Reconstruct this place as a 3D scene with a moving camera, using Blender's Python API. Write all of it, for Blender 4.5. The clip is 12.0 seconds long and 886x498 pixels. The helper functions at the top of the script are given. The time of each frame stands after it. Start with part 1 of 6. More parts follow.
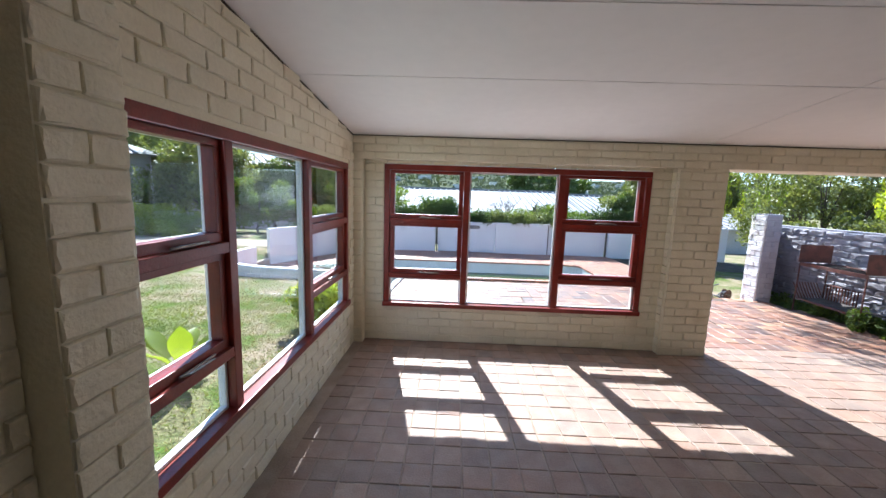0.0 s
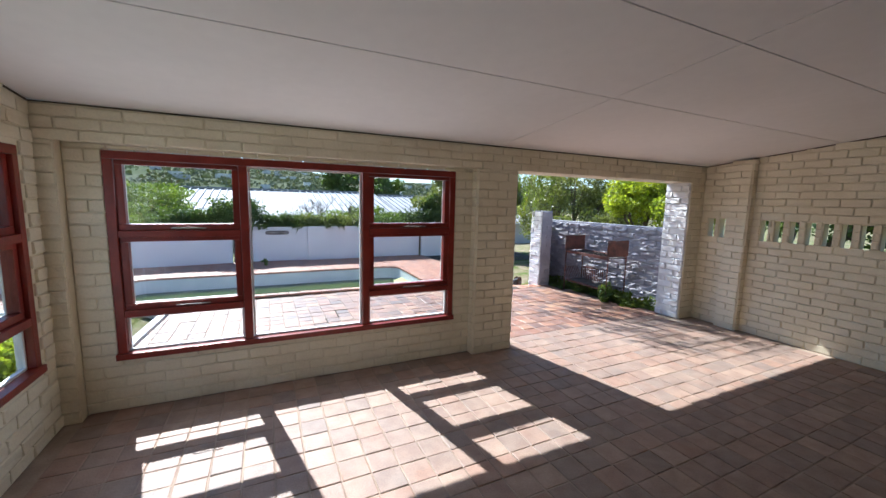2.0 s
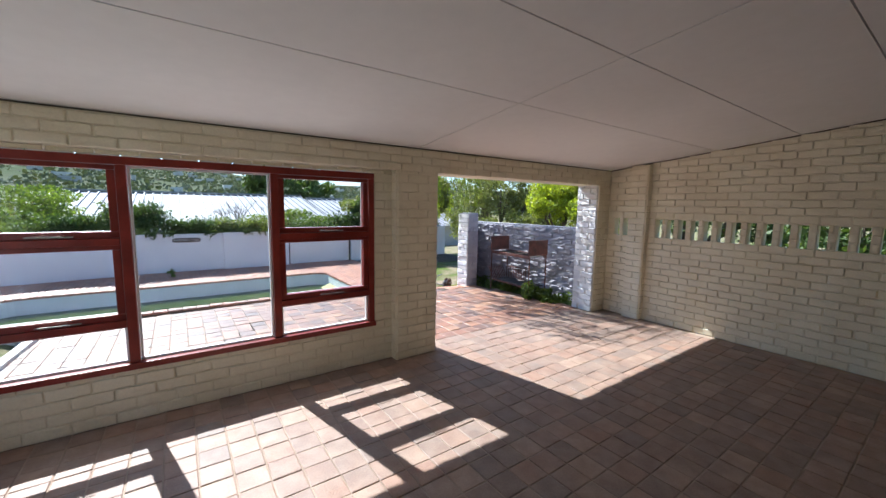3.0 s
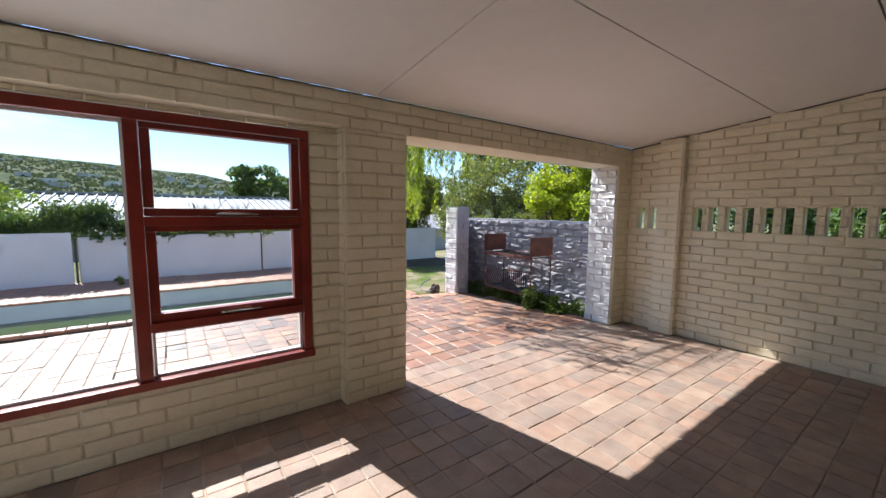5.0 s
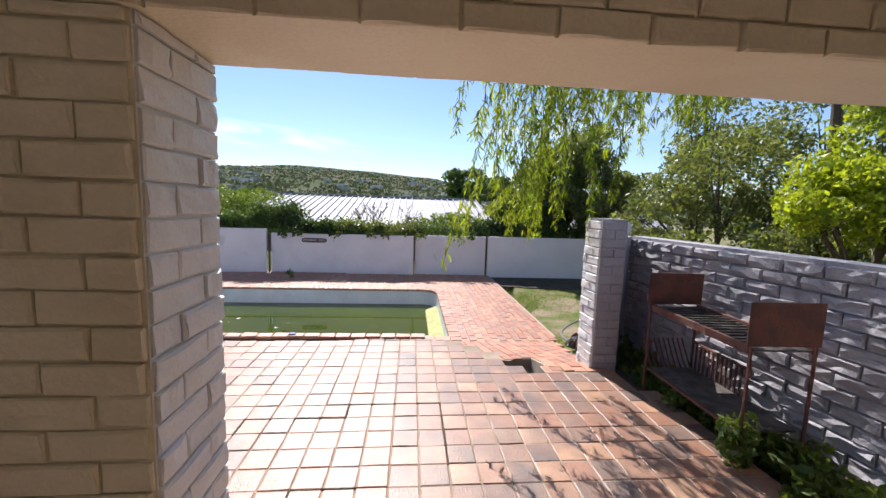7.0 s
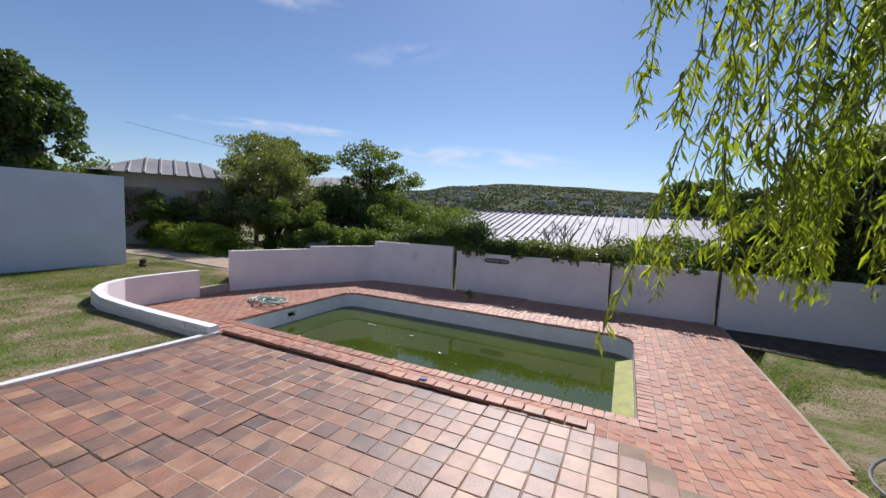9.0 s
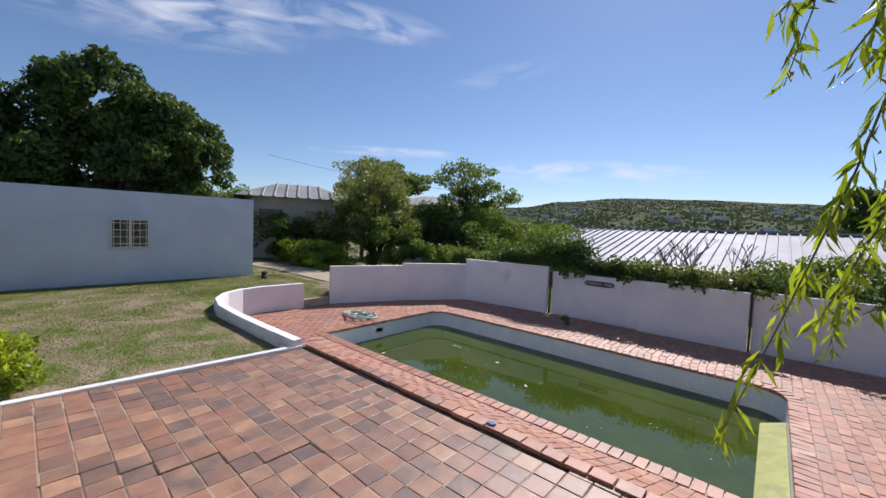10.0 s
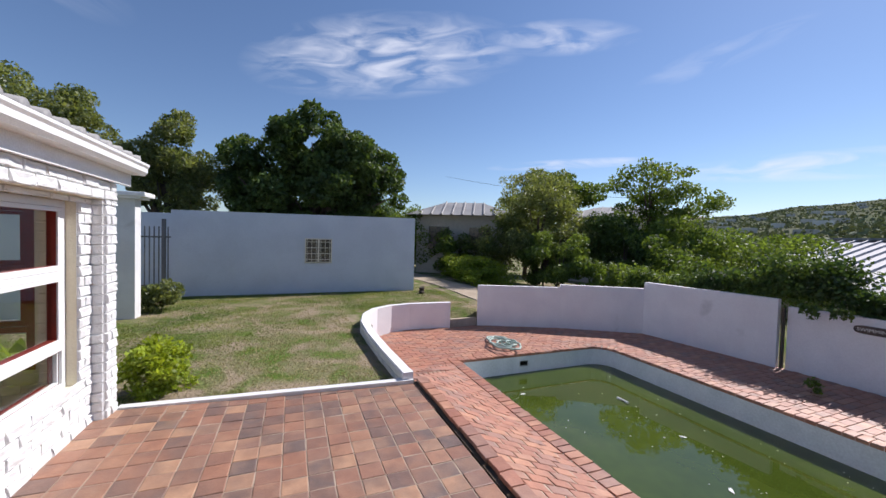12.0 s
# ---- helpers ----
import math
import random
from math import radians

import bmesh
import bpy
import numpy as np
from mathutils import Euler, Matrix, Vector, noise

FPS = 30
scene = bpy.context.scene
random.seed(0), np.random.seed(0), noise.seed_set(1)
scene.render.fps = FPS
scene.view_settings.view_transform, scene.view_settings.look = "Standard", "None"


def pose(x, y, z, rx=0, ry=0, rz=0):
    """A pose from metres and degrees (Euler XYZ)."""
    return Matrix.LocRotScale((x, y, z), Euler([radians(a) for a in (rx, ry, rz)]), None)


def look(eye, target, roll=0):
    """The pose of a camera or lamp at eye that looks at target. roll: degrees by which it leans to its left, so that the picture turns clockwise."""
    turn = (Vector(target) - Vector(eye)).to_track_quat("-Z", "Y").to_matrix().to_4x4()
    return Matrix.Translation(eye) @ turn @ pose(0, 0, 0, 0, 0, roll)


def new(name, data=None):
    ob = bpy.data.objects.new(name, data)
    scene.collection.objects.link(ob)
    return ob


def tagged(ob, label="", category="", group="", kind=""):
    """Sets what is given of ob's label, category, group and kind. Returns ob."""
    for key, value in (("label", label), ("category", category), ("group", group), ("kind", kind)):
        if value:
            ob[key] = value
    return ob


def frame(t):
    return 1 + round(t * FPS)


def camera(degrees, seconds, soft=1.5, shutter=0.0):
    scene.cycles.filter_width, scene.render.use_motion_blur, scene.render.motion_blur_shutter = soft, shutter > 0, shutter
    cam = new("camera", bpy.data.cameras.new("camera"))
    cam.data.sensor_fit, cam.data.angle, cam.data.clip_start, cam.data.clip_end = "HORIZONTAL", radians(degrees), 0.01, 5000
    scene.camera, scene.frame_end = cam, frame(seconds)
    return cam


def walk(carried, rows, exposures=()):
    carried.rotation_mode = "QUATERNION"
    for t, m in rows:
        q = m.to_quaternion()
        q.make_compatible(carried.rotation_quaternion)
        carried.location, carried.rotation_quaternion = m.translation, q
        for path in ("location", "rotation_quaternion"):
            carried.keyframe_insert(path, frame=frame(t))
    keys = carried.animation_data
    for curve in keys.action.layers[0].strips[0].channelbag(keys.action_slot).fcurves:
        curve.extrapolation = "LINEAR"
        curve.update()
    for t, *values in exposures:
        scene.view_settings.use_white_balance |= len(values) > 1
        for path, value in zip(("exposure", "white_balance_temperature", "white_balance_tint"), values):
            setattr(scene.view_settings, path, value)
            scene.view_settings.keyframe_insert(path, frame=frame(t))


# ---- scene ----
cam = camera(99.5, 12.0)
PATH = [
    (0, (0.325, 0.857, 1.583), (0.268, 2.835, 1.296), 1.9),
    (0.5, (0.371, 1.031, 1.561), (0.489, 3.01, 1.298), 1.5),
    (1, (0.431, 1.2, 1.531), (0.777, 3.155, 1.289), 1.7),
    (1.5, (0.466, 1.341, 1.571), (1.098, 3.221, 1.317), 1.7),
    (2, (0.589, 1.405, 1.589), (1.438, 3.198, 1.334), 1.4),
    (2.5, (0.68, 1.416, 1.557), (1.706, 3.118, 1.331), 1.1),
    (3, (0.742, 1.386, 1.588), (1.887, 3.009, 1.355), 1.0),
    (5, (1.548, 2.224, 1.377), (2.716, 3.835, 1.172), 0.7),
    (5.5, (2.05, 2.506, 1.413), (3.035, 4.234, 1.205), 0.9),
    (6, (2.587, 2.823, 1.421), (3.372, 4.651, 1.219), 0.9),
    (6.5, (3.168, 3.254, 1.43), (3.663, 5.18, 1.222), 1.4),
    (7, (3.589, 3.734, 1.504), (3.76, 5.714, 1.28), 1.9),
    (7.2, (3.7, 3.907, 1.523), (3.743, 5.893, 1.295), 2.0),
    (8.8, (3.928, 4.77, 1.602), (3.139, 6.597, 1.409), 2.5),
    (9, (3.931, 4.856, 1.611), (3.062, 6.649, 1.432), 2.5),
    (9.5, (3.949, 5.138, 1.623), (2.846, 6.8, 1.475), 2.3),
    (10, (3.938, 5.378, 1.622), (2.616, 6.875, 1.512), 2.3),
    (10.5, (3.827, 5.604, 1.661), (2.342, 6.941, 1.578), 2.1),
    (11, (3.801, 5.946, 1.651), (2.168, 7.1, 1.595), 1.7),
    (11.5, (3.649, 6.237, 1.631), (1.885, 7.178, 1.578), 1.7),
    (12, (3.478, 6.513, 1.664), (1.622, 7.257, 1.603), 1.5),
]
walk(cam, [(t, look(eye, target, roll)) for t, eye, target, roll in PATH],
     [(0.0, 1.70, 5550, 10), (0.5, 1.52, 5570, 10), (3.0, 1.32, 5650, 10), (5.0, 1.25, 5950, 10), (6.0, 1.14, 6050, 11), (6.5, 1.08, 6250, 13), (7.0, 0.80, 6350, 15), (9.0, 0.14, 6250, 16), (12.0, 0.30, 6200, 17)])

# ---- world and sun ----
SUN_WAY = Vector((0.425, -1.885, -1.92)).normalized()
world = bpy.data.worlds.new("sky")
scene.world = world
world.use_nodes = True
SUN_ELEV = math.asin(-SUN_WAY.z)
SUN_ROT = math.atan2(-SUN_WAY.x, -SUN_WAY.y)


def build_sky():
    nt = world.node_tree
    nt.nodes.clear()
    out = nt.nodes.new("ShaderNodeOutputWorld")
    bg = nt.nodes.new("ShaderNodeBackground")
    sky = nt.nodes.new("ShaderNodeTexSky")
    sky.sky_type = "NISHITA"
    sky.sun_disc = False
    sky.sun_elevation = SUN_ELEV
    sky.sun_rotation = SUN_ROT
    sky.air_density, sky.dust_density, sky.ozone_density = 1.0, 0.15, 4.2
    bg.inputs["Strength"].default_value = 0.09
    # thin cirrus: a few wind-drawn sheets of ice cloud, each torn by noise
    lk = nt.links.new

    def maths(op, a, b=None, c=None):
        n = nt.nodes.new("ShaderNodeMath")
        n.operation = op
        for k, v in enumerate((a, b, c)):
            if isinstance(v, (int, float)):
                n.inputs[k].default_value = v
            elif v is not None:
                lk(v, n.inputs[k])
        return n.outputs[0]

    def along(way, vec):
        n = nt.nodes.new("ShaderNodeVectorMath")
        n.operation = "DOT_PRODUCT"
        lk(way, n.inputs[0])
        n.inputs[1].default_value = vec
        return n.outputs["Value"]

    tc = nt.nodes.new("ShaderNodeTexCoord")
    way = tc.outputs["Generated"]
    total = None
    # azimuth from +y to the right, height, half width, half height, lean (degrees), strength
    for az, el, hw, hh, lean, power in ((-77, 25, 19, 5.5, 8, 0.75), (-52, 27, 10, 2.2, -4, 0.65), (-22, 8.7, 17, 1.7, -2, 0.95), (-50, 10.9, 12, 0.8, 1, 0.8), (23, 12, 16, 3.5, 3, 0.7), (-33, 22, 9, 1.6, 12, 0.25), (60, 28, 25, 6, -8, 0.5), (150, 35, 40, 8, 10, 0.5), (-140, 30, 30, 6, -6, 0.5)):
        a, e, w = radians(az), radians(el), radians(lean)
        mid = Vector((math.sin(a) * math.cos(e), math.cos(a) * math.cos(e), math.sin(e)))
        side = Vector((math.cos(a), -math.sin(a), 0))
        rise_way = side.cross(mid)
        u_way = side * math.cos(w) + rise_way * math.sin(w)
        v_way = rise_way * math.cos(w) - side * math.sin(w)
        u, v = along(way, u_way), along(way, v_way)
        nz = nt.nodes.new("ShaderNodeTexNoise")
        nz.inputs["Scale"].default_value, nz.inputs["Detail"].default_value, nz.inputs["Distortion"].default_value = 1.0, 7, 0.8
        both = nt.nodes.new("ShaderNodeCombineXYZ")
        lk(maths("MULTIPLY", u, 9.0), both.inputs[0])
        lk(maths("MULTIPLY", maths("ADD", v, az * 0.1), 32.0), both.inputs[1])
        lk(both.outputs[0], nz.inputs["Vector"])
        far = maths("ADD", maths("POWER", maths("ABSOLUTE", maths("DIVIDE", maths("SUBTRACT", u, u_way.dot(mid)), math.sin(radians(hw)))), 2.0), maths("POWER", maths("ABSOLUTE", maths("DIVIDE", maths("SUBTRACT", v, v_way.dot(mid)), math.sin(radians(hh)))), 2.0))
        soft = maths("MAXIMUM", maths("SUBTRACT", 1.0, far), 0.0)
        front = maths("GREATER_THAN", along(way, mid), 0.0)
        torn = nt.nodes.new("ShaderNodeMapRange")
        torn.inputs["From Min"].default_value, torn.inputs["From Max"].default_value = 0.40, 0.72
        lk(nz.outputs["Fac"], torn.inputs["Value"])
        sheet = maths("MULTIPLY", maths("MULTIPLY", soft, front), maths("MULTIPLY", torn.outputs["Result"], power))
        total = sheet if total is None else maths("MAXIMUM", total, sheet)
    mix = nt.nodes.new("ShaderNodeMix")
    mix.data_type = "RGBA"
    mix.inputs[7].default_value = (8.0, 8.3, 8.8, 1)
    lk(total, mix.inputs[0])
    lk(sky.outputs["Color"], mix.inputs[6])
    lk(mix.outputs[2], bg.inputs["Color"])
    lk(bg.outputs["Background"], out.inputs["Surface"])


build_sky()
sun_data = bpy.data.lights.new("sun", "SUN")
sun_data.energy, sun_data.angle, sun_data.color = 4.8, radians(0.53), (1.0, 0.95, 0.87)
sun = new("sun", sun_data)
sun.matrix_world = look((0, 0, 20), Vector((0, 0, 20)) + SUN_WAY)


# ---- materials ----
def material(name, base, second=None, rough=0.7, scale=6.0, fine=60.0, bump=0.2, mix=0.5, metal=0.0, per_object=0.0, per_island=0.0,
             grain_by=0.10, stain=None, stain_at=(0.58, 0.72), stain_scale=2.0, spec=0.5, distance=0.01):
    m = bpy.data.materials.new(name)
    m.use_nodes = True
    nt = m.node_tree
    lk = nt.links.new
    bsdf = nt.nodes["Principled BSDF"]
    bsdf.inputs["Roughness"].default_value = rough
    bsdf.inputs["Metallic"].default_value = metal
    bsdf.inputs["Specular IOR Level"].default_value = spec
    geo = nt.nodes.new("ShaderNodeNewGeometry")
    big = nt.nodes.new("ShaderNodeTexNoise")
    big.inputs["Scale"].default_value, big.inputs["Detail"].default_value = scale, 5
    small = nt.nodes.new("ShaderNodeTexNoise")
    small.inputs["Scale"].default_value, small.inputs["Detail"].default_value = fine, 4
    lk(geo.outputs["Position"], big.inputs["Vector"])
    lk(geo.outputs["Position"], small.inputs["Vector"])
    second = second or tuple(c * 0.75 for c in base)
    ramp = nt.nodes.new("ShaderNodeValToRGB")
    ramp.color_ramp.elements[0].position, ramp.color_ramp.elements[1].position = 0.5 - 0.25 * mix, 0.5 + 0.25 * mix
    ramp.color_ramp.elements[0].color, ramp.color_ramp.elements[1].color = (*base, 1), (*second, 1)
    lk(big.outputs["Fac"], ramp.inputs["Fac"])
    colour = ramp.outputs["Color"]
    grain = nt.nodes.new("ShaderNodeMix")
    grain.data_type, grain.blend_type = "RGBA", "MULTIPLY"
    gr = nt.nodes.new("ShaderNodeMapRange")
    gr.inputs["To Min"].default_value, gr.inputs["To Max"].default_value = 1 - 2 * grain_by, 1 + 2 * grain_by
    lk(small.outputs["Fac"], gr.inputs["Value"])
    grain.inputs[0].default_value = 1.0
    lk(colour, grain.inputs[6])
    lk(gr.outputs["Result"], grain.inputs[7])
    colour = grain.outputs[2]
    if per_object or per_island:
        if per_object:
            info = nt.nodes.new("ShaderNodeObjectInfo").outputs["Random"]
        else:
            info = geo.outputs["Random Per Island"]
        amount = per_object or per_island
        vary = nt.nodes.new("ShaderNodeMapRange")
        vary.inputs["To Min"].default_value, vary.inputs["To Max"].default_value = 1 - amount, 1 + amount
        lk(info, vary.inputs["Value"])
        mul = nt.nodes.new("ShaderNodeMix")
        mul.data_type, mul.blend_type = "RGBA", "MULTIPLY"
        mul.inputs[0].default_value = 1.0
        lk(colour, mul.inputs[6])
        lk(vary.outputs["Result"], mul.inputs[7])
        colour = mul.outputs[2]
    if stain:
        st = nt.nodes.new("ShaderNodeTexNoise")
        st.inputs["Scale"].default_value, st.inputs["Detail"].default_value = stain_scale, 8
        st.inputs["Distortion"].default_value = 0.5
        lk(geo.outputs["Position"], st.inputs["Vector"])
        sr = nt.nodes.new("ShaderNodeMapRange")
        sr.inputs["From Min"].default_value, sr.inputs["From Max"].default_value = stain_at
        lk(st.outputs["Fac"], sr.inputs["Value"])
        sm = nt.nodes.new("ShaderNodeMix")
        sm.data_type = "RGBA"
        sm.inputs[7].default_value = (*stain, 1)
        lk(sr.outputs["Result"], sm.inputs[0])
        lk(colour, sm.inputs[6])
        colour = sm.outputs[2]
    lk(colour, bsdf.inputs["Base Color"])
    if bump:
        bp = nt.nodes.new("ShaderNodeBump")
        bp.inputs["Strength"].default_value, bp.inputs["Distance"].default_value = bump, distance
        lk(small.outputs["Fac"], bp.inputs["Height"])
        lk(bp.outputs["Normal"], bsdf.inputs["Normal"])
    return m


def palette(name, stops, rough=0.75, bump=0.35, fine=90.0, island=False, patch=0.5, spec=0.4):
    """Burnt clay: each piece takes a colour of its own, clouded and grained."""
    m = material(name, (0.5, 0.5, 0.5), (0.42, 0.4, 0.4), rough=rough, scale=9.0, fine=fine, bump=bump, spec=spec)
    nt = m.node_tree
    lk = nt.links.new
    bsdf = nt.nodes["Principled BSDF"]
    if island:
        pick = nt.nodes["Geometry"].outputs["Random Per Island"] if "Geometry" in nt.nodes else nt.nodes.new("ShaderNodeNewGeometry").outputs["Random Per Island"]
    else:
        pick = nt.nodes.new("ShaderNodeObjectInfo").outputs["Random"]
    geo = nt.nodes.new("ShaderNodeNewGeometry")
    cloud = nt.nodes.new("ShaderNodeTexNoise")
    cloud.inputs["Scale"].default_value, cloud.inputs["Detail"].default_value = 2.2, 4
    lk(geo.outputs["Position"], cloud.inputs["Vector"])
    add = nt.nodes.new("ShaderNodeMath")
    add.operation = "MULTIPLY_ADD"
    add.inputs[1].default_value = patch
    lk(cloud.outputs["Fac"], add.inputs[0])
    lk(pick, add.inputs[2])
    frac = nt.nodes.new("ShaderNodeMath")
    frac.operation = "FRACT"
    lk(add.outputs[0], frac.inputs[0])
    ramp = nt.nodes.new("ShaderNodeValToRGB")
    el = ramp.color_ramp.elements
    while len(el) < len(stops):
        el.new(0.5)
    for k, c in enumerate(stops):
        el[k].position = k / (len(stops) - 1)
        el[k].color = (*c, 1)
    lk(frac.outputs[0], ramp.inputs["Fac"])
    old = bsdf.inputs["Base Color"].links[0].from_socket
    dbl = nt.nodes.new("ShaderNodeMix")
    dbl.data_type, dbl.blend_type = "RGBA", "MULTIPLY"
    dbl.inputs[0].default_value = 1.0
    gain = nt.nodes.new("ShaderNodeMix")
    gain.data_type, gain.blend_type = "RGBA", "MULTIPLY"
    gain.inputs[0].default_value = 1.0
    gain.inputs[7].default_value = (2.1, 2.1, 2.1, 1)
    lk(old, gain.inputs[6])
    lk(ramp.outputs["Color"], dbl.inputs[6])
    lk(gain.outputs[2], dbl.inputs[7])
    lk(dbl.outputs[2], bsdf.inputs["Base Color"])
    return m


def leaf_material(name, dark, light, translucent=0.35, rough=0.45):
    m = material(name, dark, light, rough=rough, scale=1.2, fine=25.0, bump=0.0, per_island=0.35)
    nt = m.node_tree
    lk = nt.links.new
    bsdf = nt.nodes["Principled BSDF"]
    tr = nt.nodes.new("ShaderNodeBsdfTranslucent")
    tint = nt.nodes.new("ShaderNodeMix")
    tint.data_type, tint.blend_type = "RGBA", "MULTIPLY"
    tint.inputs[0].default_value = 1.0
    tint.inputs[7].default_value = (1.7, 1.6, 0.6, 1)
    lk(bsdf.inputs["Base Color"].links[0].from_socket, tint.inputs[6])
    lk(tint.outputs[2], tr.inputs["Color"])
    mx = nt.nodes.new("ShaderNodeMixShader")
    mx.inputs[0].default_value = translucent
    lk(bsdf.outputs[0], mx.inputs[1])
    lk(tr.outputs[0], mx.inputs[2])
    lk(mx.outputs[0], nt.nodes["Material Output"].inputs["Surface"])
    return m


def glass_material(name):
    m = bpy.data.materials.new(name)
    m.use_nodes = True
    nt = m.node_tree
    lk = nt.links.new
    nt.nodes.remove(nt.nodes["Principled BSDF"])
    clear = nt.nodes.new("ShaderNodeBsdfTransparent")
    clear.inputs["Color"].default_value = (0.95, 0.97, 0.96, 1)
    gloss = nt.nodes.new("ShaderNodeBsdfGlossy")
    gloss.inputs["Roughness"].default_value = 0.02
    face = nt.nodes.new("ShaderNodeLayerWeight")
    face.inputs["Blend"].default_value = 0.5
    five = nt.nodes.new("ShaderNodeMath")
    five.operation = "POWER"
    five.inputs[1].default_value = 5.0
    fres = nt.nodes.new("ShaderNodeMath")
    fres.operation = "MULTIPLY_ADD"
    fres.inputs[1].default_value, fres.inputs[2].default_value = 0.9, 0.03
    lk(face.outputs["Facing"], five.inputs[0])
    lk(five.outputs[0], fres.inputs[0])
    mx = nt.nodes.new("ShaderNodeMixShader")
    lk(fres.outputs[0], mx.inputs[0])
    lk(clear.outputs[0], mx.inputs[1])
    lk(gloss.outputs[0], mx.inputs[2])
    lk(mx.outputs[0], nt.nodes["Material Output"].inputs["Surface"])
    return m


M = {}
M["cream"] = material("cream_brick_paint", (0.80, 0.74, 0.56), (0.74, 0.67, 0.49), rough=0.5, scale=3.0, fine=70, grain_by=0.05, bump=0.35, stain=(0.55, 0.47, 0.3), stain_at=(0.64, 0.82), stain_scale=1.7)
M["white"] = material("white_brick_paint", (0.77, 0.77, 0.76), (0.70, 0.70, 0.69), rough=0.5, scale=3.0, fine=70, grain_by=0.05, bump=0.35, stain=(0.5, 0.48, 0.44), stain_at=(0.66, 0.85))
M["plaster"] = material("painted_plaster", (0.86, 0.84, 0.85), (0.80, 0.78, 0.80), rough=0.7, scale=2.0, fine=50, grain_by=0.05, bump=0.15, stain=(0.38, 0.36, 0.33), stain_at=(0.66, 0.86), stain_scale=1.3)
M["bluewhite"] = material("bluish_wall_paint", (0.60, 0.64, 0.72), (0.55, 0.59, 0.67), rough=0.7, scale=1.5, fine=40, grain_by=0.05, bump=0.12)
M["ceiling"] = material("ceiling_board_paint", (0.79, 0.77, 0.75), (0.75, 0.73, 0.71), rough=0.8, scale=0.7, fine=12, bump=0.015, grain_by=0.02)
M["joint"] = material("dark_joint", (0.10, 0.08, 0.06), rough=0.9, bump=0)
M["red"] = material("oxblood_paint", (0.235, 0.028, 0.017), (0.17, 0.019, 0.011), rough=0.35, scale=5, fine=90, bump=0.15)
M["whitewood"] = material("white_wood_paint", (0.82, 0.82, 0.81), (0.78, 0.78, 0.77), rough=0.4, scale=5, fine=90, bump=0.1)
M["glass"] = glass_material("window_glass")
M["tile"] = palette("clay_tile", [(0.320, 0.160, 0.098), (0.180, 0.115, 0.090), (0.360, 0.190, 0.115), (0.155, 0.110, 0.092), (0.430, 0.250, 0.150), (0.245, 0.142, 0.102), (0.345, 0.172, 0.105)], rough=0.46, bump=0.3, spec=0.6)
M["tile_far"] = palette("clay_tile_joined", [(0.320, 0.160, 0.098), (0.180, 0.115, 0.090), (0.360, 0.190, 0.115), (0.155, 0.110, 0.092), (0.430, 0.250, 0.150), (0.245, 0.142, 0.102), (0.345, 0.172, 0.105)], rough=0.46, bump=0.3, spec=0.6, island=True)
# indoor copy of the clay tile with less saturated colours
M["tile_in"] = palette("muted_indoor_tile", [(0.325, 0.225, 0.168), (0.262, 0.202, 0.163), (0.355, 0.244, 0.180), (0.250, 0.197, 0.162), (0.385, 0.280, 0.208), (0.290, 0.213, 0.168), (0.340, 0.220, 0.158)], rough=0.55, bump=0.3, spec=0.35)
M["tile_in_far"] = palette("muted_indoor_tile_joined", [(0.325, 0.225, 0.168), (0.262, 0.202, 0.163), (0.355, 0.244, 0.180), (0.250, 0.197, 0.162), (0.385, 0.280, 0.208), (0.290, 0.213, 0.168), (0.340, 0.220, 0.158)], rough=0.55, bump=0.3, spec=0.35, island=True)
M["paver"] = palette("clay_paver", [(0.425, 0.179, 0.102), (0.338, 0.141, 0.088), (0.490, 0.239, 0.138), (0.303, 0.164, 0.119), (0.451, 0.191, 0.114)], rough=0.55, spec=0.7)
M["paver_far"] = palette("clay_paver_joined", [(0.425, 0.179, 0.102), (0.338, 0.141, 0.088), (0.490, 0.239, 0.138), (0.303, 0.164, 0.119), (0.451, 0.191, 0.114)], rough=0.55, spec=0.7, island=True)
M["grout"] = material("sandy_grout", (0.50, 0.42, 0.33), (0.38, 0.31, 0.24), rough=0.95, scale=4, fine=120, bump=0.4)
M["tilegrout"] = material("dull_tile_grout", (0.39, 0.31, 0.235), (0.28, 0.215, 0.16), rough=0.95, scale=4, fine=120, bump=0.4)
M["soil"] = material("dark_soil", (0.10, 0.075, 0.05), (0.06, 0.045, 0.03), rough=1, scale=5, fine=60, bump=0.8, distance=0.03)
M["lawn"] = material("patchy_lawn", (0.095, 0.145, 0.026), (0.185, 0.175, 0.085), rough=0.95, scale=2.6, fine=26, grain_by=0.45, bump=1.0, stain=(0.30, 0.24, 0.165), stain_at=(0.46, 0.60), stain_scale=1.5, distance=0.03, spec=0.1)
M["sand"] = material("sandy_drive", (0.42, 0.34, 0.25), (0.36, 0.29, 0.21), rough=1, scale=2, fine=60, bump=0.4)
M["poolwall"] = material("pool_plaster", (0.82, 0.86, 0.88), (0.74, 0.79, 0.81), rough=0.7, scale=3, fine=40, bump=0.1)
M["grey"] = material("grey_block_paint", (0.38, 0.37, 0.40), (0.32, 0.31, 0.34), rough=0.7, scale=3, fine=60, bump=0.5, stain=(0.25, 0.24, 0.24), stain_at=(0.62, 0.85))
M["rust"] = material("rusty_steel", (0.17, 0.065, 0.045), (0.10, 0.045, 0.035), rough=0.85, scale=8, fine=80, bump=0.4, stain=(0.05, 0.035, 0.03), stain_at=(0.55, 0.75), stain_scale=5)
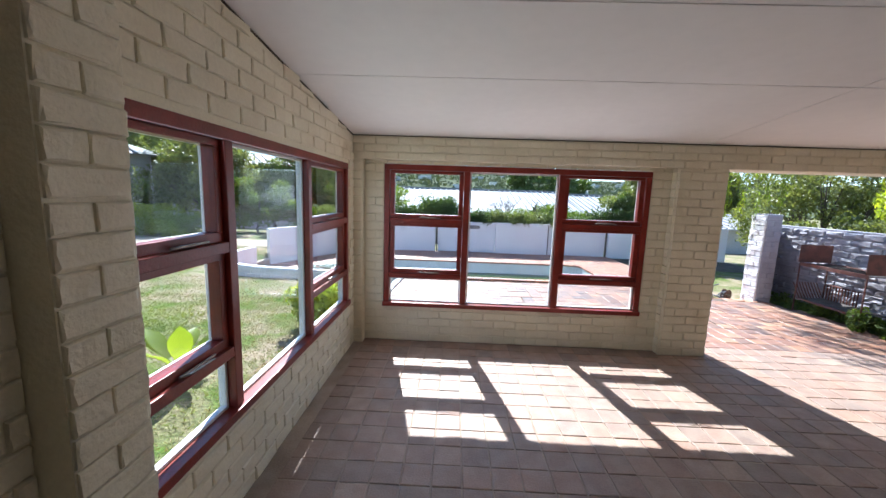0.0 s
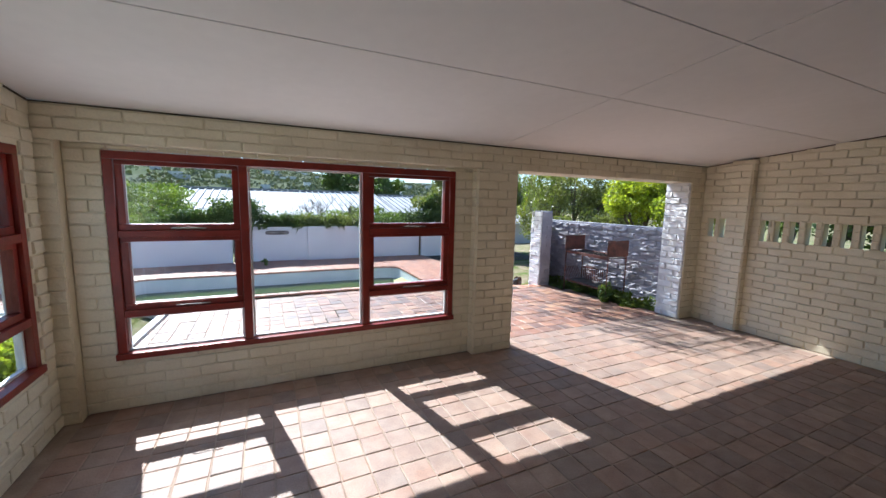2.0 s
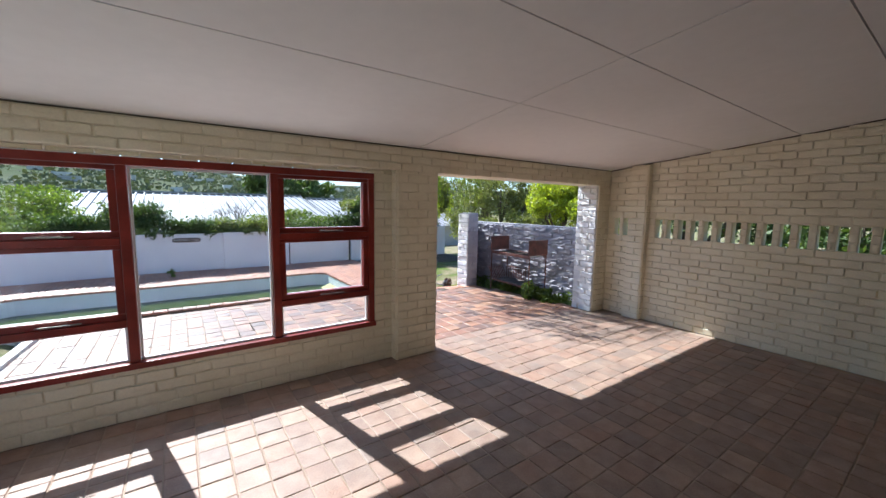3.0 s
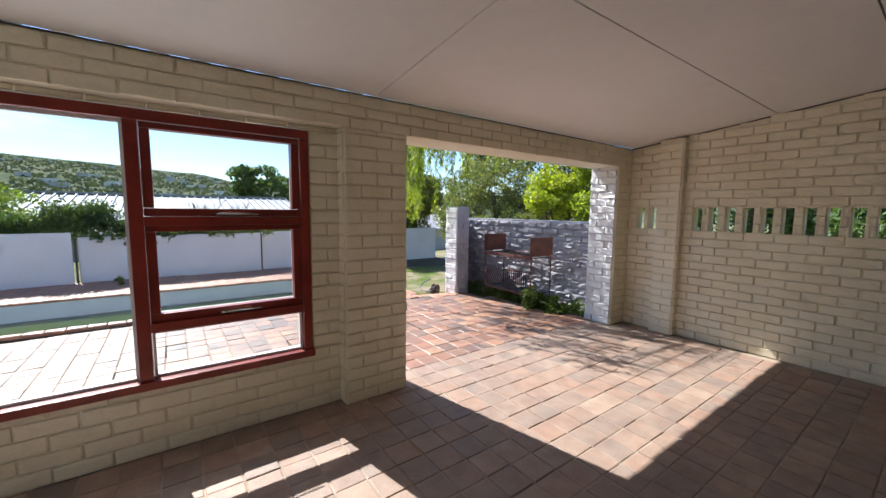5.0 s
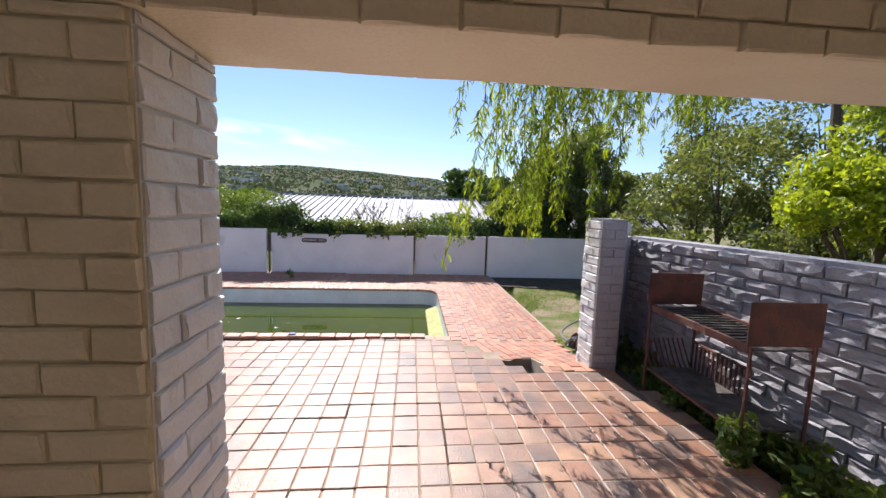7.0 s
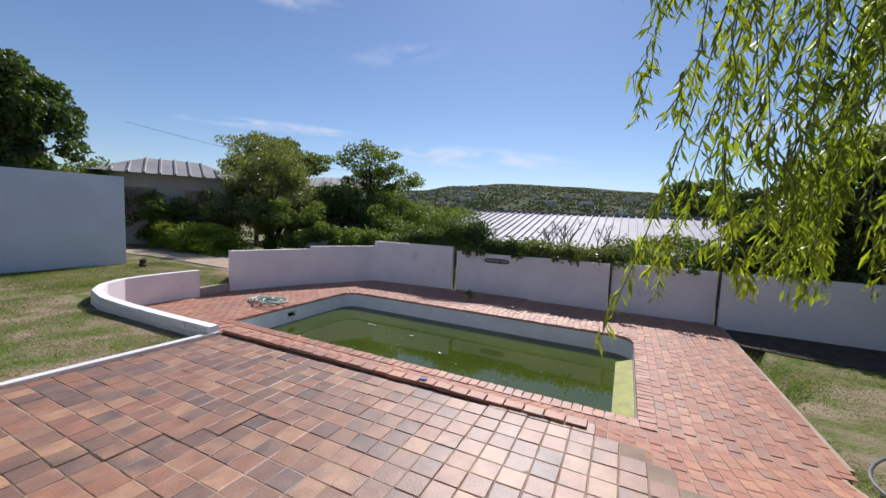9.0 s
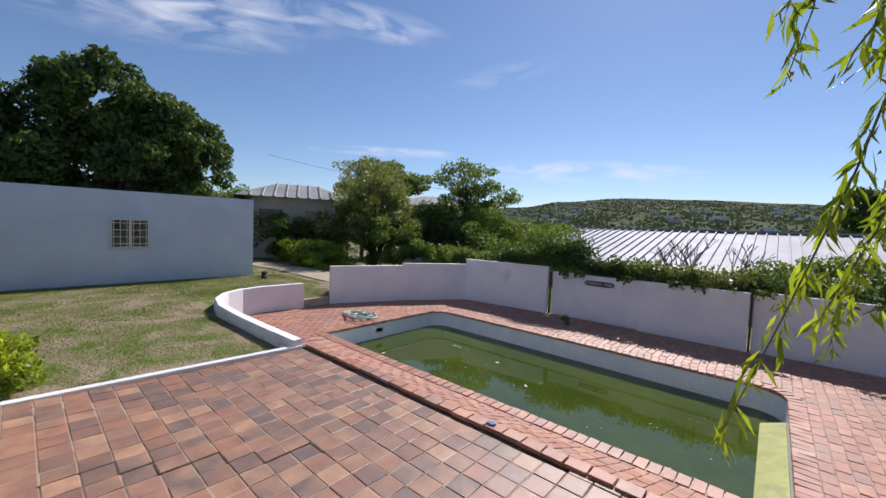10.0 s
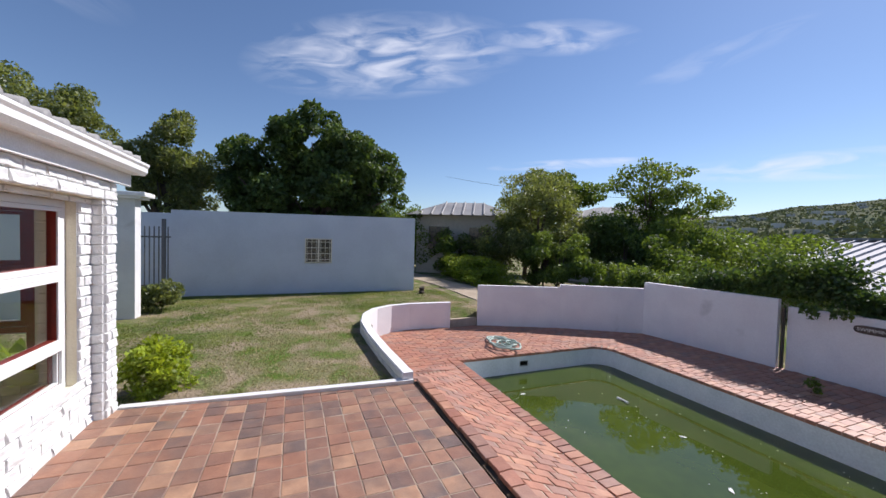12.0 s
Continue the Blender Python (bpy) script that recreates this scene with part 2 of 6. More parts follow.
M["ash"] = material("burnt_steel", (0.05, 0.045, 0.04), (0.12, 0.10, 0.09), rough=0.9, scale=10, fine=80, bump=0.4)
M["steel"] = material("worn_steel", (0.45, 0.43, 0.40), (0.30, 0.27, 0.23), rough=0.4, metal=0.9, scale=20, fine=90, bump=0.1)
M["roofsheet"] = material("white_roof_sheet", (0.42, 0.42, 0.44), (0.34, 0.34, 0.36), rough=0.7, scale=0.6, fine=8, bump=0.02)
M["rooftile"] = material("grey_roof_sheet", (0.31, 0.30, 0.29), (0.24, 0.235, 0.23), rough=0.6, scale=0.8, fine=10, bump=0.02)
M["farwall"] = material("weathered_render", (0.52, 0.48, 0.43), (0.44, 0.41, 0.37), rough=0.9, scale=0.8, fine=10, bump=0.05)
M["bark"] = material("bark", (0.13, 0.10, 0.075), (0.08, 0.06, 0.045), rough=0.95, scale=4, fine=50, bump=0.9, distance=0.03)
M["hill"] = material("bushy_hillside", (0.105, 0.125, 0.075), (0.150, 0.155, 0.105), rough=1, scale=0.012, fine=0.12, bump=0.0, spec=0.0)
M["leaf_dark"] = leaf_material("dark_leaf", (0.042, 0.078, 0.022), (0.095, 0.150, 0.040), 0.32, 0.62)
M["leaf_mid"] = leaf_material("green_leaf", (0.072, 0.120, 0.026), (0.145, 0.205, 0.045), 0.42, 0.6)
M["leaf_olive"] = leaf_material("olive_leaf", (0.105, 0.138, 0.050), (0.195, 0.225, 0.095), 0.42)
M["leaf_light"] = leaf_material("bright_leaf", (0.160, 0.230, 0.030), (0.290, 0.360, 0.038), 0.45)
M["leaf_yellow"] = leaf_material("yellow_green_leaf", (0.19, 0.26, 0.028), (0.34, 0.40, 0.036), 0.48)
M["leaf_far"] = leaf_material("distant_leaf", (0.090, 0.112, 0.062), (0.118, 0.140, 0.078), 0.1, 0.9)
M["leaf_willow"] = leaf_material("willow_leaf", (0.14, 0.21, 0.022), (0.27, 0.34, 0.033), 0.5)
M["straw"] = leaf_material("dry_grass", (0.26, 0.22, 0.12), (0.36, 0.30, 0.18), 0.2, 0.8)
M["grass"] = leaf_material("grass_blade", (0.100, 0.165, 0.030), (0.215, 0.245, 0.070), 0.35, 0.7)


# ---- mesh helpers ----
def finish(name, bm, mat, smooth=False):
    me = bpy.data.meshes.new(name)
    bm.normal_update()
    bm.to_mesh(me)
    bm.free()
    if mat:
        me.materials.append(mat)
    if smooth:
        for p in me.polygons:
            p.use_smooth = True
    return me


def part(name, bm, mat, parent=None, label="", smooth=False, m=None):
    ob = new(name, finish(name, bm, mat, smooth))
    if parent is not None:
        ob.parent = parent
    if m is not None:
        ob.matrix_basis = m
    if label:
        ob["label"] = label
    return ob


def empty(name, m=None):
    ob = new(name)
    ob.empty_display_size = 0.1
    if m is not None:
        ob.matrix_basis = m
    return ob


def box(bm, x0, x1, y0, y1, z0, z1, bevel=0.0):
    made = bmesh.ops.create_cube(bm, size=1.0)
    vs = made["verts"]
    bmesh.ops.scale(bm, vec=(x1 - x0, y1 - y0, z1 - z0), verts=vs)
    bmesh.ops.translate(bm, vec=((x0 + x1) / 2, (y0 + y1) / 2, (z0 + z1) / 2), verts=vs)
    if bevel:
        es = {e for v in vs for e in v.link_edges}
        bmesh.ops.bevel(bm, geom=list(es), offset=bevel, segments=2, affect="EDGES", profile=0.6)


def boxed(*args, bevel=0.0):
    bm = bmesh.new()
    box(bm, *args, bevel=bevel)
    return bm


def prism(bm, outline, z0, z1):
    """A solid over a plan outline; z0 and z1 may be functions of the corner."""
    f0 = z0 if callable(z0) else (lambda p: z0)
    f1 = z1 if callable(z1) else (lambda p: z1)
    lo = [bm.verts.new((x, y, f0((x, y)))) for x, y in outline]
    hi = [bm.verts.new((x, y, f1((x, y)))) for x, y in outline]
    n = len(lo)
    bm.faces.new(list(reversed(lo)))
    bm.faces.new(hi)
    for k in range(n):
        bm.faces.new((lo[k], lo[(k + 1) % n], hi[(k + 1) % n], hi[k]))
    bmesh.ops.recalc_face_normals(bm, faces=bm.faces[:])


def tube(bm, points, radii, sides=7):
    """A tapered round bar through the points."""
    rings = []
    for k, p in enumerate(points):
        p = Vector(p)
        a = Vector(points[max(k - 1, 0)])
        b = Vector(points[min(k + 1, len(points) - 1)])
        d = (b - a).normalized()
        side = d.cross(Vector((0, 0, 1)))
        if side.length < 1e-3:
            side = Vector((1, 0, 0))
        side.normalize()
        up = side.cross(d)
        r = radii[k] if not isinstance(radii, (int, float)) else radii
        rings.append([bm.verts.new(p + r * (math.cos(w) * side + math.sin(w) * up)) for w in (2 * math.pi * s / sides for s in range(sides))])
    for a, b in zip(rings, rings[1:]):
        for s in range(sides):
            bm.faces.new((a[s], a[(s + 1) % sides], b[(s + 1) % sides], b[s]))
    bm.faces.new(list(reversed(rings[0])))
    bm.faces.new(rings[-1])


# ---- pieces: bricks, tiles, pavers ----
def brick_template(seed, rough):
    """Unit brick face: x and z from -0.5 to 0.5, y from 0 (in the wall) to 1 (out)."""
    rnd = random.Random(seed)
    j = lambda a: rnd.uniform(-a, a)
    sx, sz = 0.5, 0.5
    back = [(-sx, 0, -sz), (sx, 0, -sz), (sx, 0, sz), (-sx, 0, sz)]
    rim = [(x + j(0.008), 0.62 + j(0.12) * rough, z + j(0.035)) for x, _, z in back]
    v = back + rim
    ix, iz = 0.47, 0.42
    front = []
    for z in (-iz, 0, iz):
        for x in (-ix, -ix / 3, ix / 3, ix):
            front.append((x + j(0.02), 1.0 + j(0.28) * rough, z + j(0.04)))
    v += front
    f = [(0, 1, 5, 4), (1, 2, 6, 5), (2, 3, 7, 6), (3, 0, 4, 7)]
    g = lambda r, c: 8 + r * 4 + c
    for r in range(2):
        for c in range(3):
            f.append((g(r, c), g(r, c + 1), g(r + 1, c + 1), g(r + 1, c)))
    f += [(4, 5, g(0, 3), g(0, 2), g(0, 1), g(0, 0)), (5, 6, g(2, 3), g(1, 3), g(0, 3)), (6, 7, g(2, 0), g(2, 1), g(2, 2), g(2, 3)), (7, 4, g(0, 0), g(1, 0), g(2, 0))]
    return v, f


def slab_template(seed):
    """Unit tile: x and y from -0.5 to 0.5, top at z = 1, worn rim."""
    rnd = random.Random(seed)
    j = lambda a: rnd.uniform(-a, a)
    base = [(-0.5, -0.5), (0.5, -0.5), (0.5, 0.5), (-0.5, 0.5)]
    tilt = [j(0.10) for _ in range(4)]
    v = [(x + j(0.012), y + j(0.012), 0) for x, y in base]
    v += [(x + j(0.012), y + j(0.012), 0.72 + tilt[k]) for k, (x, y) in enumerate(base)]
    v += [(x * 0.94 + j(0.012), y * 0.94 + j(0.012), 1.0 + tilt[k]) for k, (x, y) in enumerate(base)]
    f = [(8, 9, 10, 11)]
    for k in range(4):
        n = (k + 1) % 4
        f += [(k, n, 4 + n, 4 + k), (4 + k, 4 + n, 8 + n, 8 + k)]
    return v, f


TEMPLATES = {"brick": [brick_template(k, 0.6) for k in range(8)], "hewn": [brick_template(20 + k, 1.0) for k in range(8)], "rock": [brick_template(40 + k, 1.5) for k in range(10)], "slab": [slab_template(80 + k) for k in range(8)]}
PIECE_MESH = {}


def lay(parent, name, kind, mat, mat_far, places, limit=300, near=None, seed=1):
    """Lay pieces (poses with their size as scale). The nearest become objects, the rest one joined part."""
    rnd = random.Random(seed)
    if near is not None:
        places = sorted(places, key=lambda m: (m.translation - Vector(near)).length)
    verts, faces = [], []
    for k, m in enumerate(places):
        pick = rnd.randrange(len(TEMPLATES[kind]))
        if k < limit:
            key = (kind, pick, mat.name)
            if key not in PIECE_MESH:
                me = bpy.data.meshes.new(name)
                me.from_pydata(*(lambda vf: (vf[0], [], vf[1]))(TEMPLATES[kind][pick]))
                me.materials.append(mat)
                PIECE_MESH[key] = me
            ob = new(name, PIECE_MESH[key])
            ob.parent = parent
            ob.matrix_basis = m
        else:
            tv, tf = TEMPLATES[kind][pick]
            o = len(verts)
            verts += [m @ Vector(c) for c in tv]
            faces += [tuple(o + i for i in fc) for fc in tf]
    if verts:
        me = bpy.data.meshes.new(name + "_field")
        me.from_pydata(verts, [], faces)
        me.materials.append(mat_far)
        ob = new(name + "_field", me)
        ob.parent = parent
        ob["kind"] = "stuff"


COURSE, BRICK = 0.0855, 0.232


def courses(origin, along, out, length, z0, z1, holes=(), depth=0.012, joint=0.010, course=COURSE, brick=BRICK, seed=0, top=None, bottom=None):
    """Poses of a running-bond brick face. along, out: unit plan vectors. holes: (u0, u1, z0, z1). top: height as a function of u."""
    rnd = random.Random(seed)
    a, o = Vector((*along, 0)), Vector((*out, 0))
    rot = Matrix((a, o, Vector((0, 0, 1)))).transposed().to_4x4()
    if rot.determinant() < 0:
        rot = Matrix((-a, o, Vector((0, 0, 1)))).transposed().to_4x4()
    res = []
    n = 0
    z = z0
    while z < z1 - 0.02:
        zt = min(z + course, z1)
        spans = [(0.0, length)]
        for u0, u1, h0, h1 in holes:
            if h0 < (z + zt) / 2 < h1:
                spans = [s for a0, a1 in spans for s in ((a0, min(a1, u0)), (max(a0, u1), a1)) if s[1] - s[0] > 0.02]
        start = -brick / 2 if n % 2 else 0.0
        for a0, a1 in spans:
            u = start + math.floor((a0 - start) / brick) * brick
            while u < a1:
                b0, b1 = max(u, a0), min(u + brick, a1)
                u += brick
                if b1 - b0 < 0.03:
                    continue
                mid = (b0 + b1) / 2
                if top and top(mid) < zt - 0.03:
                    if top(mid) < z + 0.03:
                        continue
                    zz = top(mid)
                else:
                    zz = zt
                pos = Vector(origin) + a * mid
                pos.z = (z + zz) / 2 + rnd.uniform(-0.002, 0.002)
                wob = Matrix.Rotation(rnd.uniform(-0.012, 0.012), 4, "Y")
                res.append(Matrix.Translation(pos) @ rot @ wob @ Matrix.Diagonal((b1 - b0 - joint, depth * rnd.uniform(0.75, 1.3), zz - z - joint * rnd.uniform(0.6, 1.1), 1)))
        z += course
        n += 1
    return res


def setting(name, bm, mat, label, category, smooth=False):
    return tagged(part(name, bm, mat, smooth=smooth), label, category, kind="structure")


# ---- plan ----
LX, RX = -0.715, 6.16            # inner faces of the side walls
WY, PY, OY = 4.76, 4.66, 5.00  # window panel, piers, outer face
BACKY = -2.2
WX0, WX1, WZ0, WZ1 = -0.41, 2.289, 0.385, 1.875
DX0, DX1, DZ = 2.967, 5.852, 1.915
PIERX = 2.495                   # where the pier beside the opening begins
CEIL0, SLOPE = 2.153, 0.115


def ceiling_z(y):
    return CEIL0 + SLOPE * (4.6 - y)


def lawn_z(x):
    return -0.07 - 0.001 * min(9.0, max(0.0, -0.8 - x))


def ground_z(x, y):
    if x < -0.8:
        z = lawn_z(x)
    else:
        z = -0.13 - 0.36 * min(1.0, max(0.0, (y - 7.3) / 1.8))
    if y > 14.3:
        z -= min((y - 14.3) * 0.09, 1.4)
    return z



# skylight entering through the openings
def skylight(name, m, w, h, watts):
    d = bpy.data.lights.new(name, "AREA")
    d.shape, d.size, d.size_y, d.energy, d.color = "RECTANGLE", w, h, watts, (0.93, 0.97, 1.0)
    ob = new(name, d)
    ob.matrix_world = m


skylight("skylight_opening", look((4.41, 5.04, 1.0), (4.41, 4.0, 1.05)), 2.8, 1.75, 0.5)
skylight("skylight_window_north", look((0.94, 4.72, 1.14), (0.94, 4.0, 1.2)), 2.6, 1.4, 2.6)
skylight("skylight_window_west", look((-0.68, 3.2, 1.15), (0.0, 3.2, 1.2)), 2.3, 1.3, 2.2)
TILE, TX, TY = 0.171, -0.607, 0.133
SLOT_Z0, SLOT_Z1 = 1.175, 1.44

# window wall: piers, lintel, panel below and beside the window, all butted
bm = bmesh.new()
box(bm, PIERX, DX0, PY, OY, -0.1, DZ)                       # pier beside the opening
box(bm, -0.82, LX + 0.10, PY, 4.83, -0.1, DZ)                    # corner pier, inner and outer half
box(bm, -0.82, LX + 0.10, 4.831, OY, -0.1, DZ)
box(bm, LX + 0.10, PIERX, WY, 4.90, -0.1, WZ0)              # panel under the window
box(bm, LX + 0.10, WX0, WY, 4.90, WZ0, DZ)
box(bm, WX1, PIERX, WY, 4.90, WZ0, DZ)
box(bm, DX1, RX + 0.24, PY, OY, -0.1, DZ)                        # column at the far side of the opening
box(bm, -0.82, RX + 0.24, PY, OY, DZ, 2.145)                      # lintel
wall_front = setting("wall_north", bm, M["cream"], "cream-painted brick wall with a red window and wide opening", "wall")

bm = bmesh.new()
LWY0, LWY1, LWZ0, LWZ1 = 1.94, 4.50, 0.46, 1.85
def wall_slope(bm, x0, x1, y0, y1, low):
    """A stretch of wall whose top follows the ceiling."""
    prism(bm, [(x0, y0), (x1, y0), (x1, y1), (x0, y1)], low, lambda p: ceiling_z(p[1]) + 0.015)


wall_slope(bm, -0.82, LX, BACKY, LWY0, -0.1)
wall_slope(bm, -0.82, LX, LWY1, PY, -0.1)
box(bm, -0.82, LX, LWY0, LWY1, -0.1, LWZ0)
wall_slope(bm, -0.82, LX, LWY0, LWY1, LWZ1)
wall_left = setting("wall_west", bm, M["cream"], "cream-painted brick side wall with a long red window", "wall")

for wall, side in ((wall_front, "n"), (wall_left, "w")):
    wall.data.materials.append(M["white"])
    for p in wall.data.polygons:
        c, nv = p.center, p.normal
        if nv.y > 0.5 and side == "n" or (nv.x < -0.5 and c.x < -0.8) or (side == "n" and (nv.x < -0.5 and c.x > 5.8 or nv.x > 0.5 and 2.9 < c.x < 3.0 or nv.x > 0.5 and c.x < -0.5 and c.y > 4.85)):
            p.material_index = 1

# side wall with a row of narrow slots
SLOTS = [4.51, 4.37] + [3.905 - 0.147 * k for k in range(15)]
bm = bmesh.new()
box(bm, RX, RX + 0.22, BACKY, PY, -0.1, SLOT_Z0)
wall_slope(bm, RX, RX + 0.22, BACKY, PY, SLOT_Z1)
edges = [PY] + [v for y in SLOTS for v in (y + 0.04, y - 0.04)] + [BACKY]
for k in range(0, len(edges), 2):
    box(bm, RX, RX + 0.11, edges[k + 1], edges[k], SLOT_Z0, SLOT_Z1)
wall_right = setting("wall_east", bm, M["cream"], "cream-painted brick side wall with narrow open slots", "wall")
bm = bmesh.new()
box(bm, RX - 0.105, RX, 4.05, 4.29, 0, 2.185)
pilaster = setting("wall_pilaster", bm, M["cream"], "cream-painted brick pilaster on the slotted wall", "pilaster")

bm = bmesh.new()
box(bm, -0.82, RX + 0.22, BACKY - 0.22, BACKY, -0.1, 2.95)
wall_back = setting("wall_south", bm, M["cream"], "plain cream-painted wall at the back", "wall")

# ceiling boards with open joints, sloping up to the back
bm = bmesh.new()
JOINTS = [PY, 3.31, 2.55, 1.79, 1.03, 0.27, -0.49, -1.25, BACKY]
CROSS = 2.73
for k in range(len(JOINTS) - 1):
    y1, y0 = JOINTS[k], JOINTS[k + 1]
    for x0, x1 in ((LX, CROSS), (CROSS, RX)):
        g = 0.004
        c = [(x0 + g, y0 + g), (x1 - g, y0 + g), (x1 - g, y1 - g), (x0 + g, y1 - g)]
        prism(bm, c, lambda p: ceiling_z(p[1]), lambda p: ceiling_z(p[1]) + 0.02)
setting("ceiling", bm, M["ceiling"], "white sloping ceiling boards with thin dark joints", "ceiling")
bm = bmesh.new()
prism(bm, [(-0.82, BACKY - 0.2), (RX + 0.22, BACKY - 0.2), (RX + 0.22, PY), (-0.82, PY)], lambda p: ceiling_z(p[1]) + 0.021, lambda p: ceiling_z(p[1]) + 0.10)
setting("roof_deck", bm, M["joint"], "dark roof boarding above the ceiling", "roof")


def inside(p, poly):
    x, y = p
    hit = False
    for k in range(len(poly)):
        (x0, y0), (x1, y1) = poly[k], poly[k - 1]
        if (y0 > y) != (y1 > y) and x < (x1 - x0) * (y - y0) / (y1 - y0) + x0:
            hit = not hit
    return hit


PIT = [(4.44, 7.36), (4.90, 7.58), (4.95, 7.22), (4.80, 6.94)]
FLOOR = [(LX, BACKY), (RX, BACKY), (RX, PY), (DX1, PY), (DX1, OY), (5.66, 5.5), (5.66, 6.4), (5.50, 6.95), (4.95, 7.0), (4.45, 7.34), (4.15, 7.6), (3.84, 7.84), (-0.63, 7.84), (-0.80, OY), (LX, OY), (LX, PY)]


def patio_z(x, y):
    """The patio falls away towards the lawn."""
    if y < OY:
        return 0.0
    return -0.030 * min(1.0, (y - OY) / 1.2) * min(1.0, max(0.0, (3.6 - x) / 4.2))


def filled(bm, loops, z_top, z_low, skirt=True):
    """A slab from an outer outline and holes."""
    edges = []
    for loop in loops:
        vs = [bm.verts.new((x, y, z_top(x, y) if callable(z_top) else z_top)) for x, y in loop]
        edges += [bm.edges.new((vs[k], vs[(k + 1) % len(vs)])) for k in range(len(vs))]
    bmesh.ops.triangle_fill(bm, edges=edges, use_beauty=True)
    for f in bm.faces:
        if f.normal.z < 0:
            f.normal_flip()
    if skirt:
        low = {}
        for e in edges:
            for v in e.verts:
                if v not in low:
                    low[v] = bm.verts.new((v.co.x, v.co.y, z_low))
        for e in edges:
            a, b = e.verts
            bm.faces.new((a, b, low[b], low[a]))


bm = bmesh.new()
filled(bm, [[(LX, BACKY), (RX, BACKY), (RX, PY), (DX1, PY), (DX1, OY), (LX, OY), (LX, PY)]], -0.0045, -0.3)
bed = {}
for i in range(-2, 47):
    for j in range(27, 46):
        x, y = TX + (i + 0.5) * TILE, TY + (j + 0.5) * TILE
        if inside((x, y), PIT) or y < OY - 0.12 or y > 7.80 or x > 5.5 and not inside((x, y), FLOOR) or x < -0.85 or not (inside((x, y), FLOOR) or inside((x + 0.08, y - 0.08), FLOOR) or inside((x + 0.02, y - 0.12), FLOOR) or inside((x - 0.1, y - 0.05), FLOOR)):
            continue
        vs = []
        for a, b in ((i, j), (i + 1, j), (i + 1, j + 1), (i, j + 1)):
            if (a, b) not in bed:
                px, py = TX + a * TILE, TY + b * TILE
                bed[a, b] = bm.verts.new((px, py, patio_z(px, py) - 0.0046))
            vs.append(bed[a, b])
        bm.faces.new(vs)
floor = setting("floor", bm, M["tilegrout"], "red-brown clay tile floor running out onto the patio", "floor")

# pool deck round the basin
PX0, PX1, PY0, PY1, DECKZ = -2.35, 4.21, 9.20, 12.40, -0.45


def rounded(x0, x1, y0, y1, r=0.38, grow=0.0):
    """The basin's outline: square at the near corners, rounded at the far ones."""
    x0, x1, y0, y1 = x0 - grow, x1 + grow, y0 - grow, y1 + grow
    r += grow
    pts = [(x0, y0), (x1, y0)]
    for k in range(7):
        w = math.pi / 2 * k / 6
        pts.append((x1 - r + r * math.cos(w), y1 - r + r * math.sin(w)))
    for k in range(7):
        w = math.pi / 2 * (1 + k / 6)
        pts.append((x0 + r + r * math.cos(w), y1 - r + r * math.sin(w)))
    return pts




def deck_z(x, y):
    """The paving slopes down from the patio to the pool's rim."""
    y0 = 7.96 - 0.80 * min(1.0, max(0.0, (x - 3.6) / 0.7))
    k = min(1.0, max(0.0, (y - y0) / (9.0 - y0), (-0.9 - x) / 1.3))
    drop = -0.03 * min(1.0, max(0.0, (3.78 - x) / 0.5))
    return drop + (DECKZ - drop) * k


POOL = rounded(PX0, PX1, PY0, PY1)
POOL_WIDE = rounded(PX0, PX1, PY0, PY1, grow=0.09)
CURVE = [(-0.66, 7.84), (-1.6, 7.79), (-2.5, 7.77), (-3.25, 7.79), (-3.85, 7.92), (-4.28, 8.18), (-4.54, 8.55), (-4.64, 9.0), (-4.64, 9.5), (-4.60, 9.98)]
DECK = [(-0.66, 7.86), (3.74, 7.85), (4.17, 7.62), (4.47, 7.36), (4.97, 7.02), (5.48, 6.97), (5.46, 7.6), (5.82, 9.2), (5.82, 14.42), (-0.3, 14.44), (-2.85, 14.12), (-3.85, 12.55), (-4.66, 10.7)] + CURVE[:0:-1]
bm = bmesh.new()
bed = {}
CELL = 0.12
for i in range(-41, 50):
    for j in range(53, 122):
        x, y = (i + 0.5) * CELL, (j + 0.5) * CELL
        if not inside((x, y), DECK) or inside((x, y), POOL_WIDE) or inside((x, y), PIT) or y < 7.95 and -0.66 < x < 3.80:
            continue
        vs = []
        for a, b in ((i, j), (i + 1, j), (i + 1, j + 1), (i, j + 1)):
            if (a, b) not in bed:
                bed[a, b] = bm.verts.new((a * CELL, b * CELL, deck_z(a * CELL, b * CELL) - 0.007))
            vs.append(bed[a, b])
        bm.faces.new(vs)
for side in [e for e in bm.edges if len(e.link_faces) == 1]:
    a, b = side.verts
    bm.faces.new((a, b, bm.verts.new((b.co.x, b.co.y, -0.75)), bm.verts.new((a.co.x, a.co.y, -0.75))))
deck = setting("pavement", bm, M["grout"], "red clay brick paving round the pool", "paving")
# dark strips that paint the shadow where the brickwork stops short of the ceiling
bm = bmesh.new()
box(bm, LX, RX, PY - 0.004, PY - 0.0005, 2.136, 2.144)
for x0, x1 in ((LX + 0.0005, LX + 0.004), (RX - 0.004, RX - 0.0005)):
    prism(bm, [(x0, BACKY), (x1, BACKY), (x1, PY), (x0, PY)], lambda p: ceiling_z(p[1]) - 0.012, lambda p: ceiling_z(p[1]) - 0.001)
setting("trim_gap", bm, M["joint"], "dark strip painted for the shadow in the gap between brickwork and ceiling", "gap")

